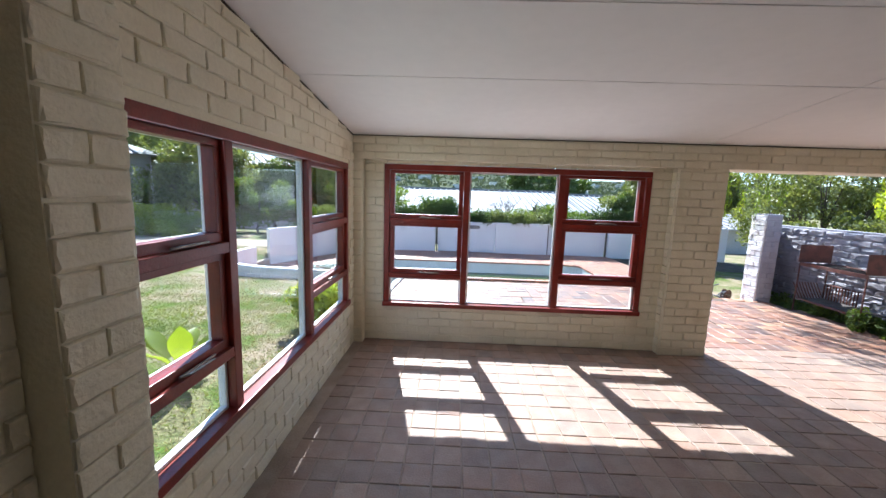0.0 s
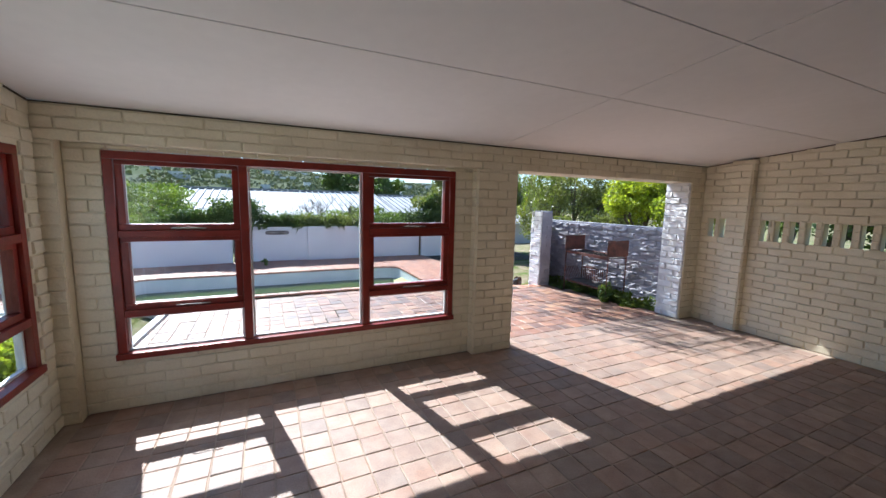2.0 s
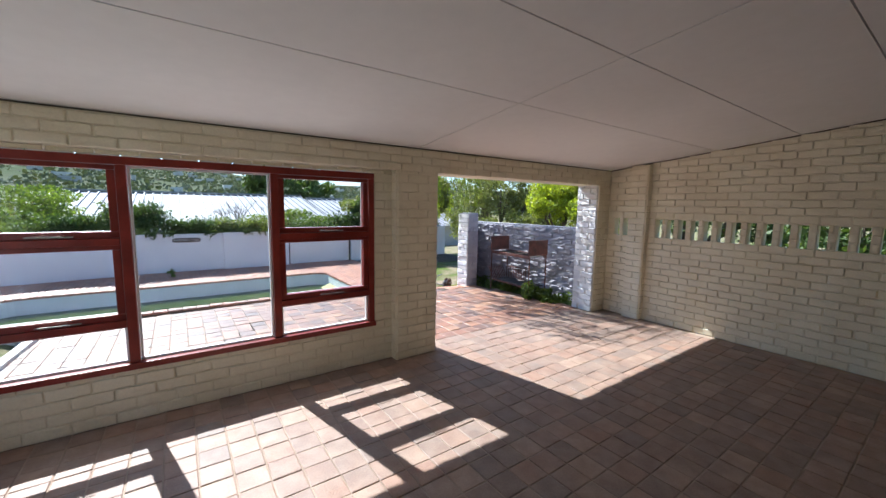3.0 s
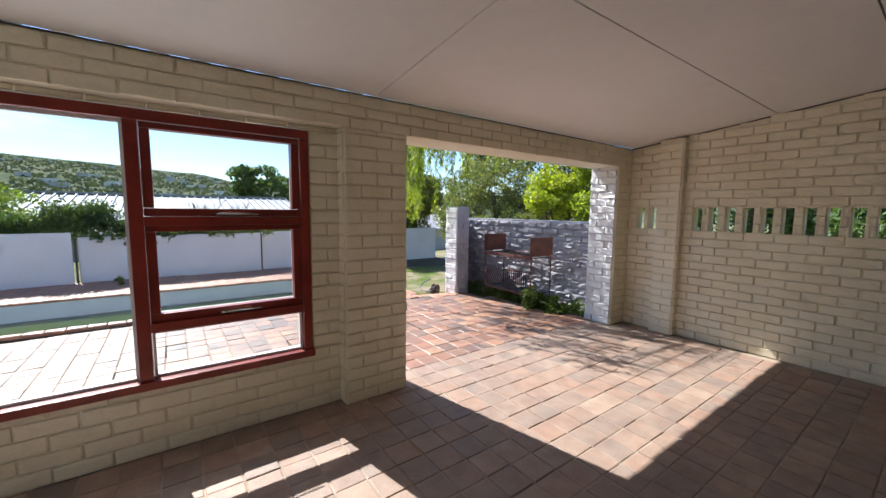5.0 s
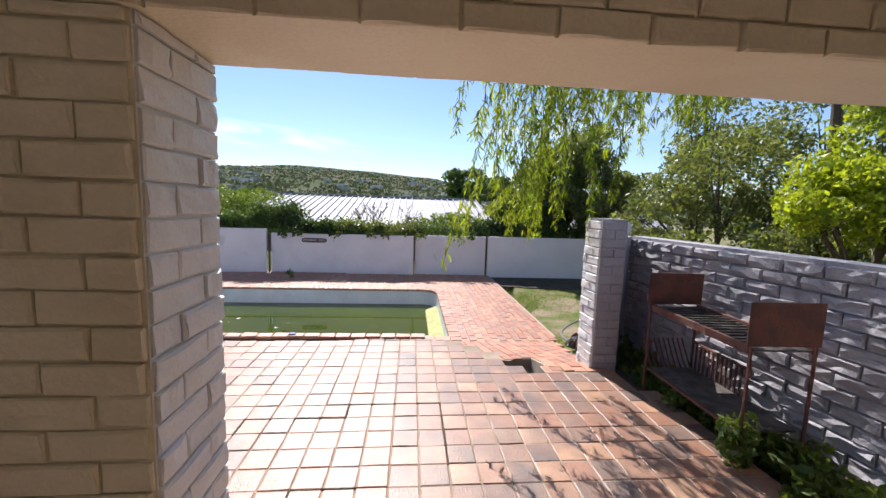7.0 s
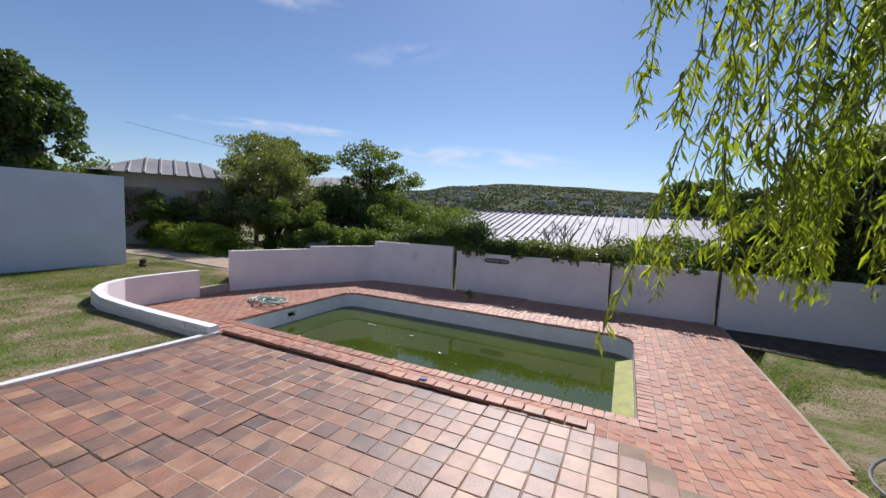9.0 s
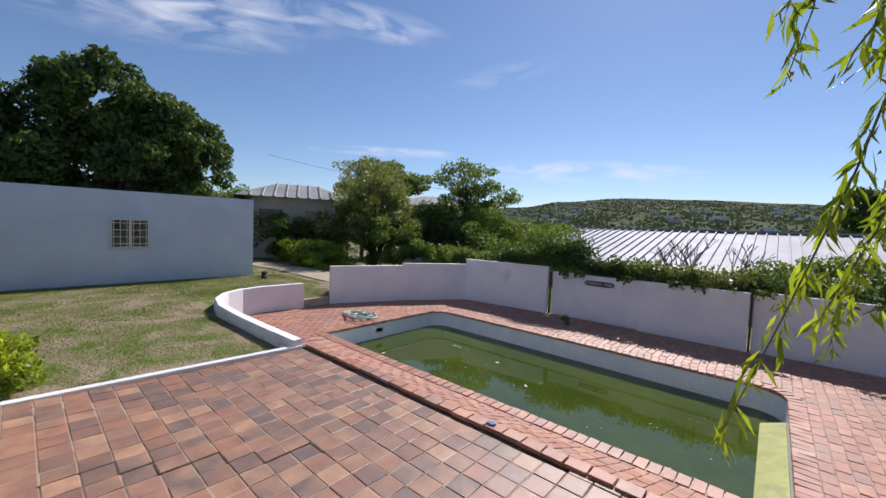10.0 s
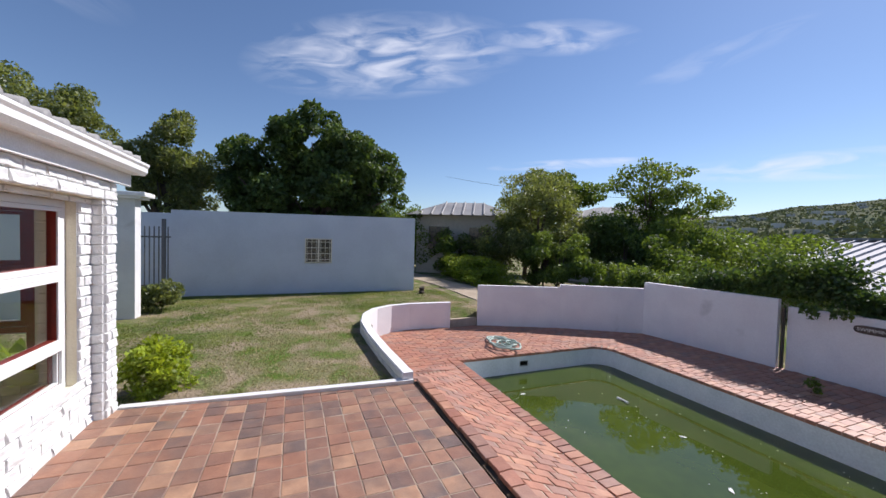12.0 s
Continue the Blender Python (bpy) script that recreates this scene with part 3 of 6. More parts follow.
# ground, patio, deck
bm = bmesh.new()
def ground_grid(bm):
    xs = [-2500, -900, -300, -120, -60, -40, -30, -24, -20, -17, -15, -13, -12, -11, -10] + [-9 + 0.25 * k for k in range(73)] + [10, 11, 13, 16, 20, 26, 36, 60, 120, 300, 900, 2500]
    ys = [-900, -200, -60, -20, -10, -6, -4] + [-3 + 0.25 * k for k in range(77)] + [17, 18, 20, 23, 27, 33, 45, 70, 130, 300, 900, 2500]
    grid = []
    for y in ys:
        row = []
        for x in xs:
            z = ground_z(x, y) + 0.012 * math.sin(x * 2.1) * math.cos(y * 1.7)
            if inside((x, y), DECK) or inside((x, y), FLOOR) or y > 10.9 and any(inside((x + a, y + b), DECK) for a in (-0.3, 0, 0.3) for b in (-0.3, 0, 0.3)):
                z = -1.0
            if inside((x, y), POOL):
                z = -3.0
            row.append(bm.verts.new((x, y, z)))
        grid.append(row)
    for a, b in zip(grid, grid[1:]):
        for k in range(len(a) - 1):
            bm.faces.new((a[k], a[k + 1], b[k + 1], b[k]))


ground_grid(bm)
ground = setting("ground", bm, M["lawn"], "patchy green lawn with bare sandy spots", "lawn", smooth=True)

bm = bmesh.new()
prism(bm, PIT, -0.62, -0.26)
setting("pit_bottom", bm, M["soil"], "sandy soil in a small open pit in the paving", "soil")

bm = bmesh.new()
RIM = rounded(PX0, PX1, PY0, PY1, grow=-0.006)
RIM_OUT = rounded(PX0, PX1, PY0, PY1, grow=0.12)
n = len(RIM)
va = [bm.verts.new((x, y, DECKZ - 0.02)) for x, y in RIM]
vb = [bm.verts.new((x, y, -2.0)) for x, y in RIM]
vc = [bm.verts.new((x, y, DECKZ - 0.02)) for x, y in RIM_OUT]
vd = [bm.verts.new((x, y, -2.0)) for x, y in RIM_OUT]
for k in range(n):
    m2 = (k + 1) % n
    for p, q in ((va, vb), (vc, va), (vd, vc)):
        bm.faces.new((p[k], p[m2], q[m2], q[k]))
bm.faces.new(vb)
bmesh.ops.recalc_face_normals(bm, faces=bm.faces[:])
pool = tagged(part("swimming_pool", bm, M["poolwall"]), "rectangular swimming pool with pale walls and green water", "pool")
# ledge added above the water, coloured like the sunlit, algae-yellow wall below it
bm = bmesh.new()
prism(bm, [(3.88, PY0 + 0.012), (PX1 - 0.012, PY0 + 0.012), (PX1 - 0.012, 11.9), (3.88, 11.9)], -1.3, lambda p: -0.70 if p[0] > 4.0 else -0.825)
M["algae"] = material("sunlit_algae_ledge", (0.36, 0.37, 0.10), (0.28, 0.29, 0.07), rough=0.7, scale=5, fine=30, bump=0.2, stain=(0.22, 0.22, 0.08), stain_at=(0.55, 0.7), stain_scale=3)
part("ledge", bm, M["algae"], pool, "yellow-green sloping ledge in place of the sunlit algae-covered wall under water")
WATER = -0.80
bm = bmesh.new()
prism(bm, rounded(PX0, PX1, PY0, PY1, grow=-0.010), -1.95, WATER)
M["water"] = material("green_water", (0.062, 0.086, 0.012), (0.044, 0.066, 0.009), rough=0.03, scale=0.8, fine=6, bump=0.02, spec=0.5)
tagged(part("pool_water", bm, M["water"]), "murky green algae water in the pool", "water", kind="structure")

# boundary wall panels behind the pool
PANELS = [(-4.62, 10.70, -3.82, 12.52, 0.53), (-3.82, 12.52, -2.83, 14.10, 0.60), (-2.83, 14.10, -0.36, 14.34, 0.75), (-0.27, 14.45, 1.81, 14.45, 0.63), (1.81, 14.31, 3.66, 14.31, 0.65), (3.72, 14.45, 5.75, 14.45, 0.67), (5.80, 14.31, 10.0, 14.39, 0.69)]
for x0, y0, x1, y1, top in PANELS:
    d = Vector((x1 - x0, y1 - y0)).normalized() * 0.5
    nrm = Vector((-d.y, d.x)) * 0.22
    bm = bmesh.new()
    prism(bm, [(x0, y0), (x1, y1), (x1 + nrm.x, y1 + nrm.y), (x0 + nrm.x, y0 + nrm.y)], -0.8, top)
    tagged(part("boundary_wall", bm, M["plaster"]), "white plastered garden wall panel behind the pool", "wall", "boundary wall panels", "structure")

# dark boxes set into the gaps between panels
for x, top in ((-0.31, 0.60), (3.69, 0.62), (5.775, 0.64)):
    setting("wall_joint", boxed(x - 0.018, x + 0.018, 14.38, 14.44, -0.8, top), M["joint"], "dark strip filling the gap between wall panels", "joint")

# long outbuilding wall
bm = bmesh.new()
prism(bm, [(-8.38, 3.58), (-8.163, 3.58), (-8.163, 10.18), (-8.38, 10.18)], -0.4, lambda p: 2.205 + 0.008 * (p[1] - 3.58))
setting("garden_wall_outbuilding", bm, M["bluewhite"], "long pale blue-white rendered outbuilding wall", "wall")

# garden wall of grey blocks with its end pier
GA, GB = Vector((6.12, 7.85)), Vector((6.33, 5.03))
gd = (GB - GA).normalized()
gn = Vector((gd.y, -gd.x))
if gn.x > 0:
    gn = -gn
bm = bmesh.new()
prism(bm, [tuple(GA), tuple(GB), tuple(GB - gn * 0.2), tuple(GA - gn * 0.2)], -0.2, 1.24)
prism(bm, [(5.602, 7.16), (5.602, 7.36), (6.0, 7.86), (6.115, 7.84)], -0.2, 1.24)
garden_wall = setting("garden_wall", bm, M["grey"], "low grey-painted rough block garden wall", "wall")
bm = bmesh.new()
box(bm, 5.36, 5.60, 7.08, 7.38, -0.3, 1.44)
garden_pier = setting("garden_wall_pier", bm, M["grey"], "grey-painted brick end pier of the garden wall", "pier")


# low curved wall by the lawn


def strip(points, wide, low, top):
    """A wall along a plan line; wide to its outer side."""
    bm = bmesh.new()
    rings = []
    for k, p in enumerate(points):
        a, b = Vector(points[max(k - 1, 0)]), Vector(points[min(k + 1, len(points) - 1)])
        d = (b - a).normalized()
        o = Vector((d.y, -d.x)) * -wide
        z = top(k / (len(points) - 1)) if callable(top) else top
        q = Vector(p) + o
        rings.append([bm.verts.new((p[0], p[1], low)), bm.verts.new((p[0], p[1], z)), bm.verts.new((q.x, q.y, z)), bm.verts.new((q.x, q.y, low))])
    for a, b in zip(rings, rings[1:]):
        for i in range(4):
            bm.faces.new((a[i], a[(i + 1) % 4], b[(i + 1) % 4], b[i]))
    bm.faces.new(rings[0])
    bm.faces.new(rings[-1])
    bmesh.ops.recalc_face_normals(bm, faces=bm.faces[:])
    return bm


curve_top = lambda s: 0.09 + 0.05 * min(1.0, s / 0.5)
curved_wall = setting("garden_wall_curved", strip(CURVE, 0.12, -0.6, curve_top), M["plaster"], "low curved white wall between lawn and pool", "wall")
bm = bmesh.new()
prism(bm, [(-4.60, 9.99), (-4.63, 10.68), (-4.78, 10.68), (-4.75, 9.97)], -0.7, -0.26)
setting("garden_wall_step", bm, M["grout"], "low reddish sill in the gap of the white wall", "sill")
M["creamtrim"] = material("cream_trim", (0.75, 0.70, 0.58), (0.68, 0.63, 0.52), rough=0.5, bump=0.05)
# white kerb along the patio's edge to the lawn
bm = bmesh.new()
prism(bm, [(-0.80, OY + 0.02), (-0.62, 7.83), (-0.705, 7.83), (-0.885, OY + 0.02)], -0.3, lambda p: 0.008)
setting("kerb", bm, M["white"], "thin white-painted kerb between patio and lawn", "kerb")


# ---- windows ----
def window(name, m, lights, z0, z1, rails, label, depth=0.05):
    """A timber window: lights as (u0, u1, split). Local x along the wall, y outwards."""
    win = tagged(empty(name, m), label, "window", kind="structure")
    u0, u1 = lights[0][0], lights[-1][1]
    for tag, mat, y0, y1, text in (("frame", M["red"], -0.02, depth, ""), ("outer_frame", M["whitewood"], depth + 0.001, depth + 0.022, "white-painted outside of the frame")):
        bm = bmesh.new()
        w = 0.055
        box(bm, u0, u1, y0, y1, z1 - w, z1, 0.004)
        box(bm, u0 - 0.01, u1 + 0.01, y0 - 0.02 if tag == "frame" else y0, y1, z0, z0 + 0.045, 0.004)
        box(bm, u0, u0 + w, y0, y1, z0 + 0.046, z1 - w - 0.001, 0.004)
        box(bm, u1 - w, u1, y0, y1, z0 + 0.046, z1 - w - 0.001, 0.004)
        for a, b, split in lights[:-1]:
            box(bm, b - 0.03, b + 0.03, y0, y1, z0 + 0.046, z1 - w - 0.001, 0.004)
        for k, (a, b, split) in enumerate(lights):
            if split:
                a2 = a + (w if k == 0 else 0.031) + 0.001
                b2 = b - (w if k == len(lights) - 1 else 0.031) - 0.001
                for r in rails:
                    box(bm, a2, b2, y0, y1, r - 0.025, r + 0.025, 0.004)
        part(tag, bm, mat, win, text)
    for k, (a, b, split) in enumerate(lights):
        a2 = a + (w if k == 0 else 0.031) + 0.002
        b2 = b - (w if k == len(lights) - 1 else 0.031) - 0.002
        levels = [z0 + 0.047] + ([v for r in rails for v in (r - 0.026, r + 0.026)] if split else []) + [z1 - w - 0.002]
        for i in range(0, len(levels), 2):
            l, h = levels[i], levels[i + 1]
            opens = split and i > 0
            if opens:
                bm = bmesh.new()
                s = 0.045
                for q in ((a2, b2, l, l + s), (a2, b2, h - s * 0.7, h), (a2, a2 + s, l + s, h - s * 0.7), (b2 - s, b2, l + s, h - s * 0.7)):
                    box(bm, q[0], q[1], 0.004, 0.0605, q[2] + 0.0005, q[3] - 0.0005, 0.003)
                sash = part("sash", bm, M["red"], win)
                bm = bmesh.new()
                for q in ((a2, b2, l, l + s), (a2, b2, h - s * 0.7, h), (a2, a2 + s, l + s, h - s * 0.7), (b2 - s, b2, l + s, h - s * 0.7)):
                    box(bm, q[0], q[1], 0.061, 0.074, q[2] + 0.0005, q[3] - 0.0005, 0.003)
                part("sash_outside", bm, M["whitewood"], sash, "white-painted outer side of the sash")
                bm = bmesh.new()
                um = (a2 + b2) / 2 + 0.04
                box(bm, um - 0.11, um + 0.11, -0.012, -0.004, l + 0.008, l + 0.018, 0.002)
                tube(bm, [(um - 0.11, -0.010, l + 0.013), (um - 0.09, -0.035, l + 0.02), (um + 0.06, -0.038, l + 0.018)], 0.004, 6)
                part("stay", bm, M["steel"], sash, "worn metal window stay")
                g = (a2 + s, b2 - s, l + s, h - s * 0.7)
            else:
                g = (a2, b2, l, h)
                bm = bmesh.new()
                s = 0.014
                for q in ((g[0], g[1], g[2], g[2] + s), (g[0], g[1], g[3] - s, g[3]), (g[0], g[0] + s, g[2] + s, g[3] - s), (g[1] - s, g[1], g[2] + s, g[3] - s)):
                    box(bm, q[0], q[1], 0.022, 0.049, q[2], q[3])
                part("bead", bm, M["whitewood"], win, "white putty bead round the pane")
            bm = boxed(g[0], g[1], 0.030, 0.034, g[2], g[3])
            pane = part("pane", bm, M["glass"], win)
            pane.visible_shadow = False
    return win


window("window_1", pose(0, 4.76, 0), [(WX0, 0.437, True), (0.437, 1.40, False), (1.40, WX1, True)], WZ0, WZ1, (0.72, 1.30), "oxblood-red timber window with opening top sashes, white outside")
window("window_2", pose(-0.735, 0, 0, 0, 0, 90), [(LWY0, 2.58, True), (2.58, 3.54, False), (3.54, LWY1, True)], LWZ0, LWZ1, (0.80, 1.31), "oxblood-red timber side window looking onto the lawn")

# left pilaster
setting("wall_pilaster_west", boxed(LX, LX + 0.105, 1.68, 1.92, 0, 2.4), M["cream"], "cream-painted brick pilaster by the side window", "pilaster")

# eaves, fascia and gutter on the outer side
bm = bmesh.new()
box(bm, -1.0, RX + 0.3, OY + 0.024, OY + 0.064, 2.075, 2.185)
box(bm, -1.0, RX + 0.3, OY - 0.1, OY + 0.063, 2.186, 2.215)
setting("fascia", bm, M["whitewood"], "white-painted fascia board under the gutter", "fascia")
bm = bmesh.new()
prof = [(0.0, 0.0), (0.10, 0.0), (0.125, 0.03), (0.125, 0.07), (0.14, 0.09), (0.14, 0.11), (0.128, 0.11), (0.118, 0.08), (0.112, 0.03), (0.098, 0.012), (0.0, 0.012)]
ends = [[bm.verts.new((x, OY + 0.065 + a, 2.185 + b)) for a, b in prof] for x in (-1.02, RX + 0.32)]
for k in range(len(prof)):
    bm.faces.new((ends[0][k], ends[0][(k + 1) % len(prof)], ends[1][(k + 1) % len(prof)], ends[1][k]))
for e in ends:
    bm.faces.new(e)
bmesh.ops.recalc_face_normals(bm, faces=bm.faces[:])
tagged(part("gutter", bm, M["whitewood"]), "white ogee roof gutter along the eaves", "gutter", kind="structure")
bm = bmesh.new()
prism(bm, [(-0.98, BACKY), (RX + 0.28, BACKY), (RX + 0.28, OY + 0.07), (-0.98, OY + 0.07)], lambda p: 2.285 + SLOPE * (OY + 0.07 - p[1]), lambda p: 2.31 + SLOPE * (OY + 0.07 - p[1]))
roof = setting("roof", bm, M["rooftile"], "grey barrel tile roof over the veranda", "roof")
roll_bm = bmesh.new()
tube(roll_bm, [(0, 0, 0), (0, -7.3, 7.3 * SLOPE)], 0.055, 10)
roll_me = finish("roof_tile_roll", roll_bm, M["rooftile"], True)
for k in range(36):
    ob = new("roof_tile_roll", roll_me)
    ob.parent = roof
    ob.matrix_basis = pose(-0.92 + 0.205 * k, OY + 0.15, 2.31)


# ---- outbuilding window, gate, wing wall ----
def barred_window():
    w = tagged(empty("barred_window", pose(-8.159, 0, 0)), "small cream steel window with burglar bars", "window")
    y0, y1, z0, z1 = 6.84, 7.60, 0.82, 1.54
    bm = bmesh.new()
    for q in ((y0, y1, z0, z0 + 0.03), (y0, y1, z1 - 0.03, z1), (y0, y0 + 0.03, z0, z1), (y1 - 0.03, y1, z0, z1), ((y0 + y1) / 2 - 0.025, (y0 + y1) / 2 + 0.025, z0, z1)):
        box(bm, 0, 0.03, q[0], q[1], q[2], q[3])
    part("frame", bm, M["creamtrim"], w)
    part("glass", boxed(0.001, 0.006, y0, y1, z0, z1), M["darkglass"], w, "dark glass with a pale curtain behind")
    for k in range(4):
        z = z0 + (z1 - z0) * (k + 0.6) / 4.2
        part("bar", boxed(0.012, 0.022, y0, y1, z - 0.008, z + 0.008), M["creamtrim"], w)
    for k in range(6):
        y = y0 + (y1 - y0) * (k + 0.5) / 6
        part("bar", boxed(0.008, 0.018, y - 0.006, y + 0.006, z0, z1), M["creamtrim"], w)


M["darkglass"] = material("dark_glass", (0.16, 0.13, 0.09), (0.05, 0.045, 0.04), rough=0.1, scale=9, bump=0)
M["dark_metal"] = material("grey_gate_metal", (0.16, 0.16, 0.17), (0.11, 0.11, 0.12), rough=0.6, bump=0.1)
barred_window()
gate = tagged(empty("metal_gate", pose(-8.27, 2.62, -0.09)), "dark grey steel bar gate beside the outbuilding", "gate")
for k in range(9):
    part("bar", boxed(-0.01, 0.01, 0.06 + 0.1 * k, 0.085 + 0.1 * k, 0.0, 1.85), M["dark_metal"], gate)
part("rail", boxed(-0.015, 0.015, 0.02, 0.95, 0.30, 0.34), M["dark_metal"], gate)
part("rail", boxed(-0.015, 0.015, 0.02, 0.95, 1.56, 1.60), M["dark_metal"], gate)
part("post", boxed(-0.04, 0.04, 0.74, 0.82, -0.1, 2.05), M["dark_metal"], gate)
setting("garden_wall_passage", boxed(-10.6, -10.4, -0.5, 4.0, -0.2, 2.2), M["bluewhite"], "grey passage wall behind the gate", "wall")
setting("house_wing_wall", boxed(-5.7, -5.4, -2.4, 3.70, -0.2, 2.25), M["white"], "white side wall of the house wing", "wall")
bm = bmesh.new()
box(bm, -5.8, -5.3, -2.4, 3.82, 2.251, 2.29)
box(bm, -5.84, -5.26, -2.4, 3.90, 2.29, 2.38, 0.02)
setting("house_wing_eaves", bm, M["whitewood"], "white eaves on the house wing wall", "eaves")


# ---- braai stand by the garden wall ----
def braai():
    ang = math.degrees(math.atan2(-1.0, -0.03))
    b = tagged(empty("braai_stand", pose(5.83, 6.20, -0.05, 0, 0, ang)), "rusty steel barbecue stand with two wind shields and a fire basket", "barbecue")
    L, W, S = 0.49, 0.205, 0.79
    for x in (-L, L):
        for y in (-W, W):
            part("leg", boxed(x - 0.007, x + 0.007, y - 0.007, y + 0.007, 0.0, S), M["rust"], b)
    for y in (-W, W):
        part("rail", boxed(-L + 0.015, L - 0.015, y - 0.004, y + 0.022, S - 0.05, S), M["rust"], b, "rusty angle-iron rail")
    part("shelf", boxed(-L, L, -W + 0.022, W - 0.022, S - 0.03, S - 0.018), M["ash"], b, "burnt grate with charred remains")
    for k in range(14):
        x = -L + 0.05 + k * 0.062
        part("grate_bar", boxed(x, x + 0.008, -W + 0.02, W - 0.02, S - 0.017, S - 0.006), M["ash"], b)
    for x in (-L, L):
        part("wind_shield", boxed(x - 0.004, x + 0.004, -W - 0.03, W + 0.03, S + 0.002, S + 0.27, bevel=0.002), M["rust"], b, "rust-red sheet steel wind shield")
    for x in (-L,):
        for k in range(9):
            y = -W + 0.03 + k * 0.043
            bm = bmesh.new()
            tube(bm, [(x + 0.05, y, 0.24), (x - 0.0, y, 0.30), (x - 0.10, y, 0.46)], 0.007, 6)
            part("basket_bar", bm, M["rust"], b)
    for k in range(11):
        x = -L + 0.06 + k * 0.045
        part("basket_bar", boxed(x, x + 0.012, W - 0.02, W - 0.008, 0.24, 0.46), M["rust"], b)
    part("basket_rail", boxed(-L + 0.03, 0.06, W - 0.024, W - 0.004, 0.46, 0.475), M["rust"], b)
    part("basket_floor", boxed(-L + 0.05, L - 0.02, -W + 0.03, W - 0.03, 0.235, 0.25), M["ash"], b, "blackened fire tray")
    part("basket_rail", boxed(-L + 0.03, L - 0.03, -W + 0.004, -W + 0.024, 0.22, 0.24), M["rust"], b)


braai()


# ---- sign, hose and small things ----
def words(text, size, mat, parent, m, name="lettering"):
    cu = bpy.data.curves.new(name, "FONT")
    cu.body, cu.size, cu.align_x, cu.align_y, cu.extrude = text, size, "CENTER", "CENTER", 0.002
    tmp = bpy.data.objects.new(name, cu)
    me = bpy.data.meshes.new_from_object(tmp)
    me.materials.clear()
    me.materials.append(mat)
    bpy.data.objects.remove(tmp)
    ob = new(name, me)
    ob.parent, ob.matrix_basis = parent, m
    return ob


M["plaque"] = material("dark_wood_plaque", (0.06, 0.045, 0.04), (0.10, 0.07, 0.06), rough=0.5, scale=15, bump=0.2)
M["letter"] = material("pale_lettering", (0.75, 0.73, 0.70), rough=0.6, bump=0)
sign = tagged(empty("pool_sign", pose(0.90, 14.435, 0.455)), "dark wooden plaque reading Swimming Pool on the white wall", "sign")
bm = bmesh.new()
prism(bm, [(0.34 * math.copysign(abs(math.cos(w)) ** 0.35, math.cos(w)), 0.062 * math.copysign(abs(math.sin(w)) ** 0.6, math.sin(w))) for w in (2 * math.pi * k / 32 for k in range(32))], 0, 0.02)
part("board", bm, M["plaque"], sign, m=pose(0, 0, 0, 90, 0, 0))
words("SWIMMING", 0.074, M["letter"], sign, pose(-0.118, -0.023, 0, 90, 0, 0))
words("POOL", 0.074, M["letter"], sign, pose(0.218, -0.023, 0, 90, 0, 0))

M["hose"] = material("pale_green_hose", (0.42, 0.52, 0.45), (0.36, 0.46, 0.40), rough=0.5, bump=0.05)
rnd = random.Random(5)
pts, r = [], 0.30
for k in range(135):
    w = k * 0.27
    r = 0.20 + 0.10 * math.sin(k * 0.13) + rnd.uniform(-0.02, 0.02)
    drift = 0.004 * k
    pts.append((-3.15 + drift + r * 1.35 * math.cos(w), 10.42 + 0.1 * math.sin(k * 0.05) + r * 0.9 * math.sin(w), DECKZ + 0.025 + 0.0007 * k + 0.01 * math.sin(k)))
bm = bmesh.new()
tube(bm, pts, 0.019, 7)
tagged(part("pool_hose", bm, M["hose"], smooth=True), "coiled pale green pool hose lying on the brick paving", "hose")


def stump():
    bm = bmesh.new()
    tube(bm, [(0, 0, -0.05), (0.01, 0, 0.08), (0.0, 0.01, 0.2), (0, 0, 0.235)], [0.12, 0.10, 0.095, 0.075], 11)
    return bm


tagged(part("tree_stump", stump(), M["bark"], m=pose(-7.4, 10.2, -0.1)), "short reddish tree stump on the lawn edge", "stump")


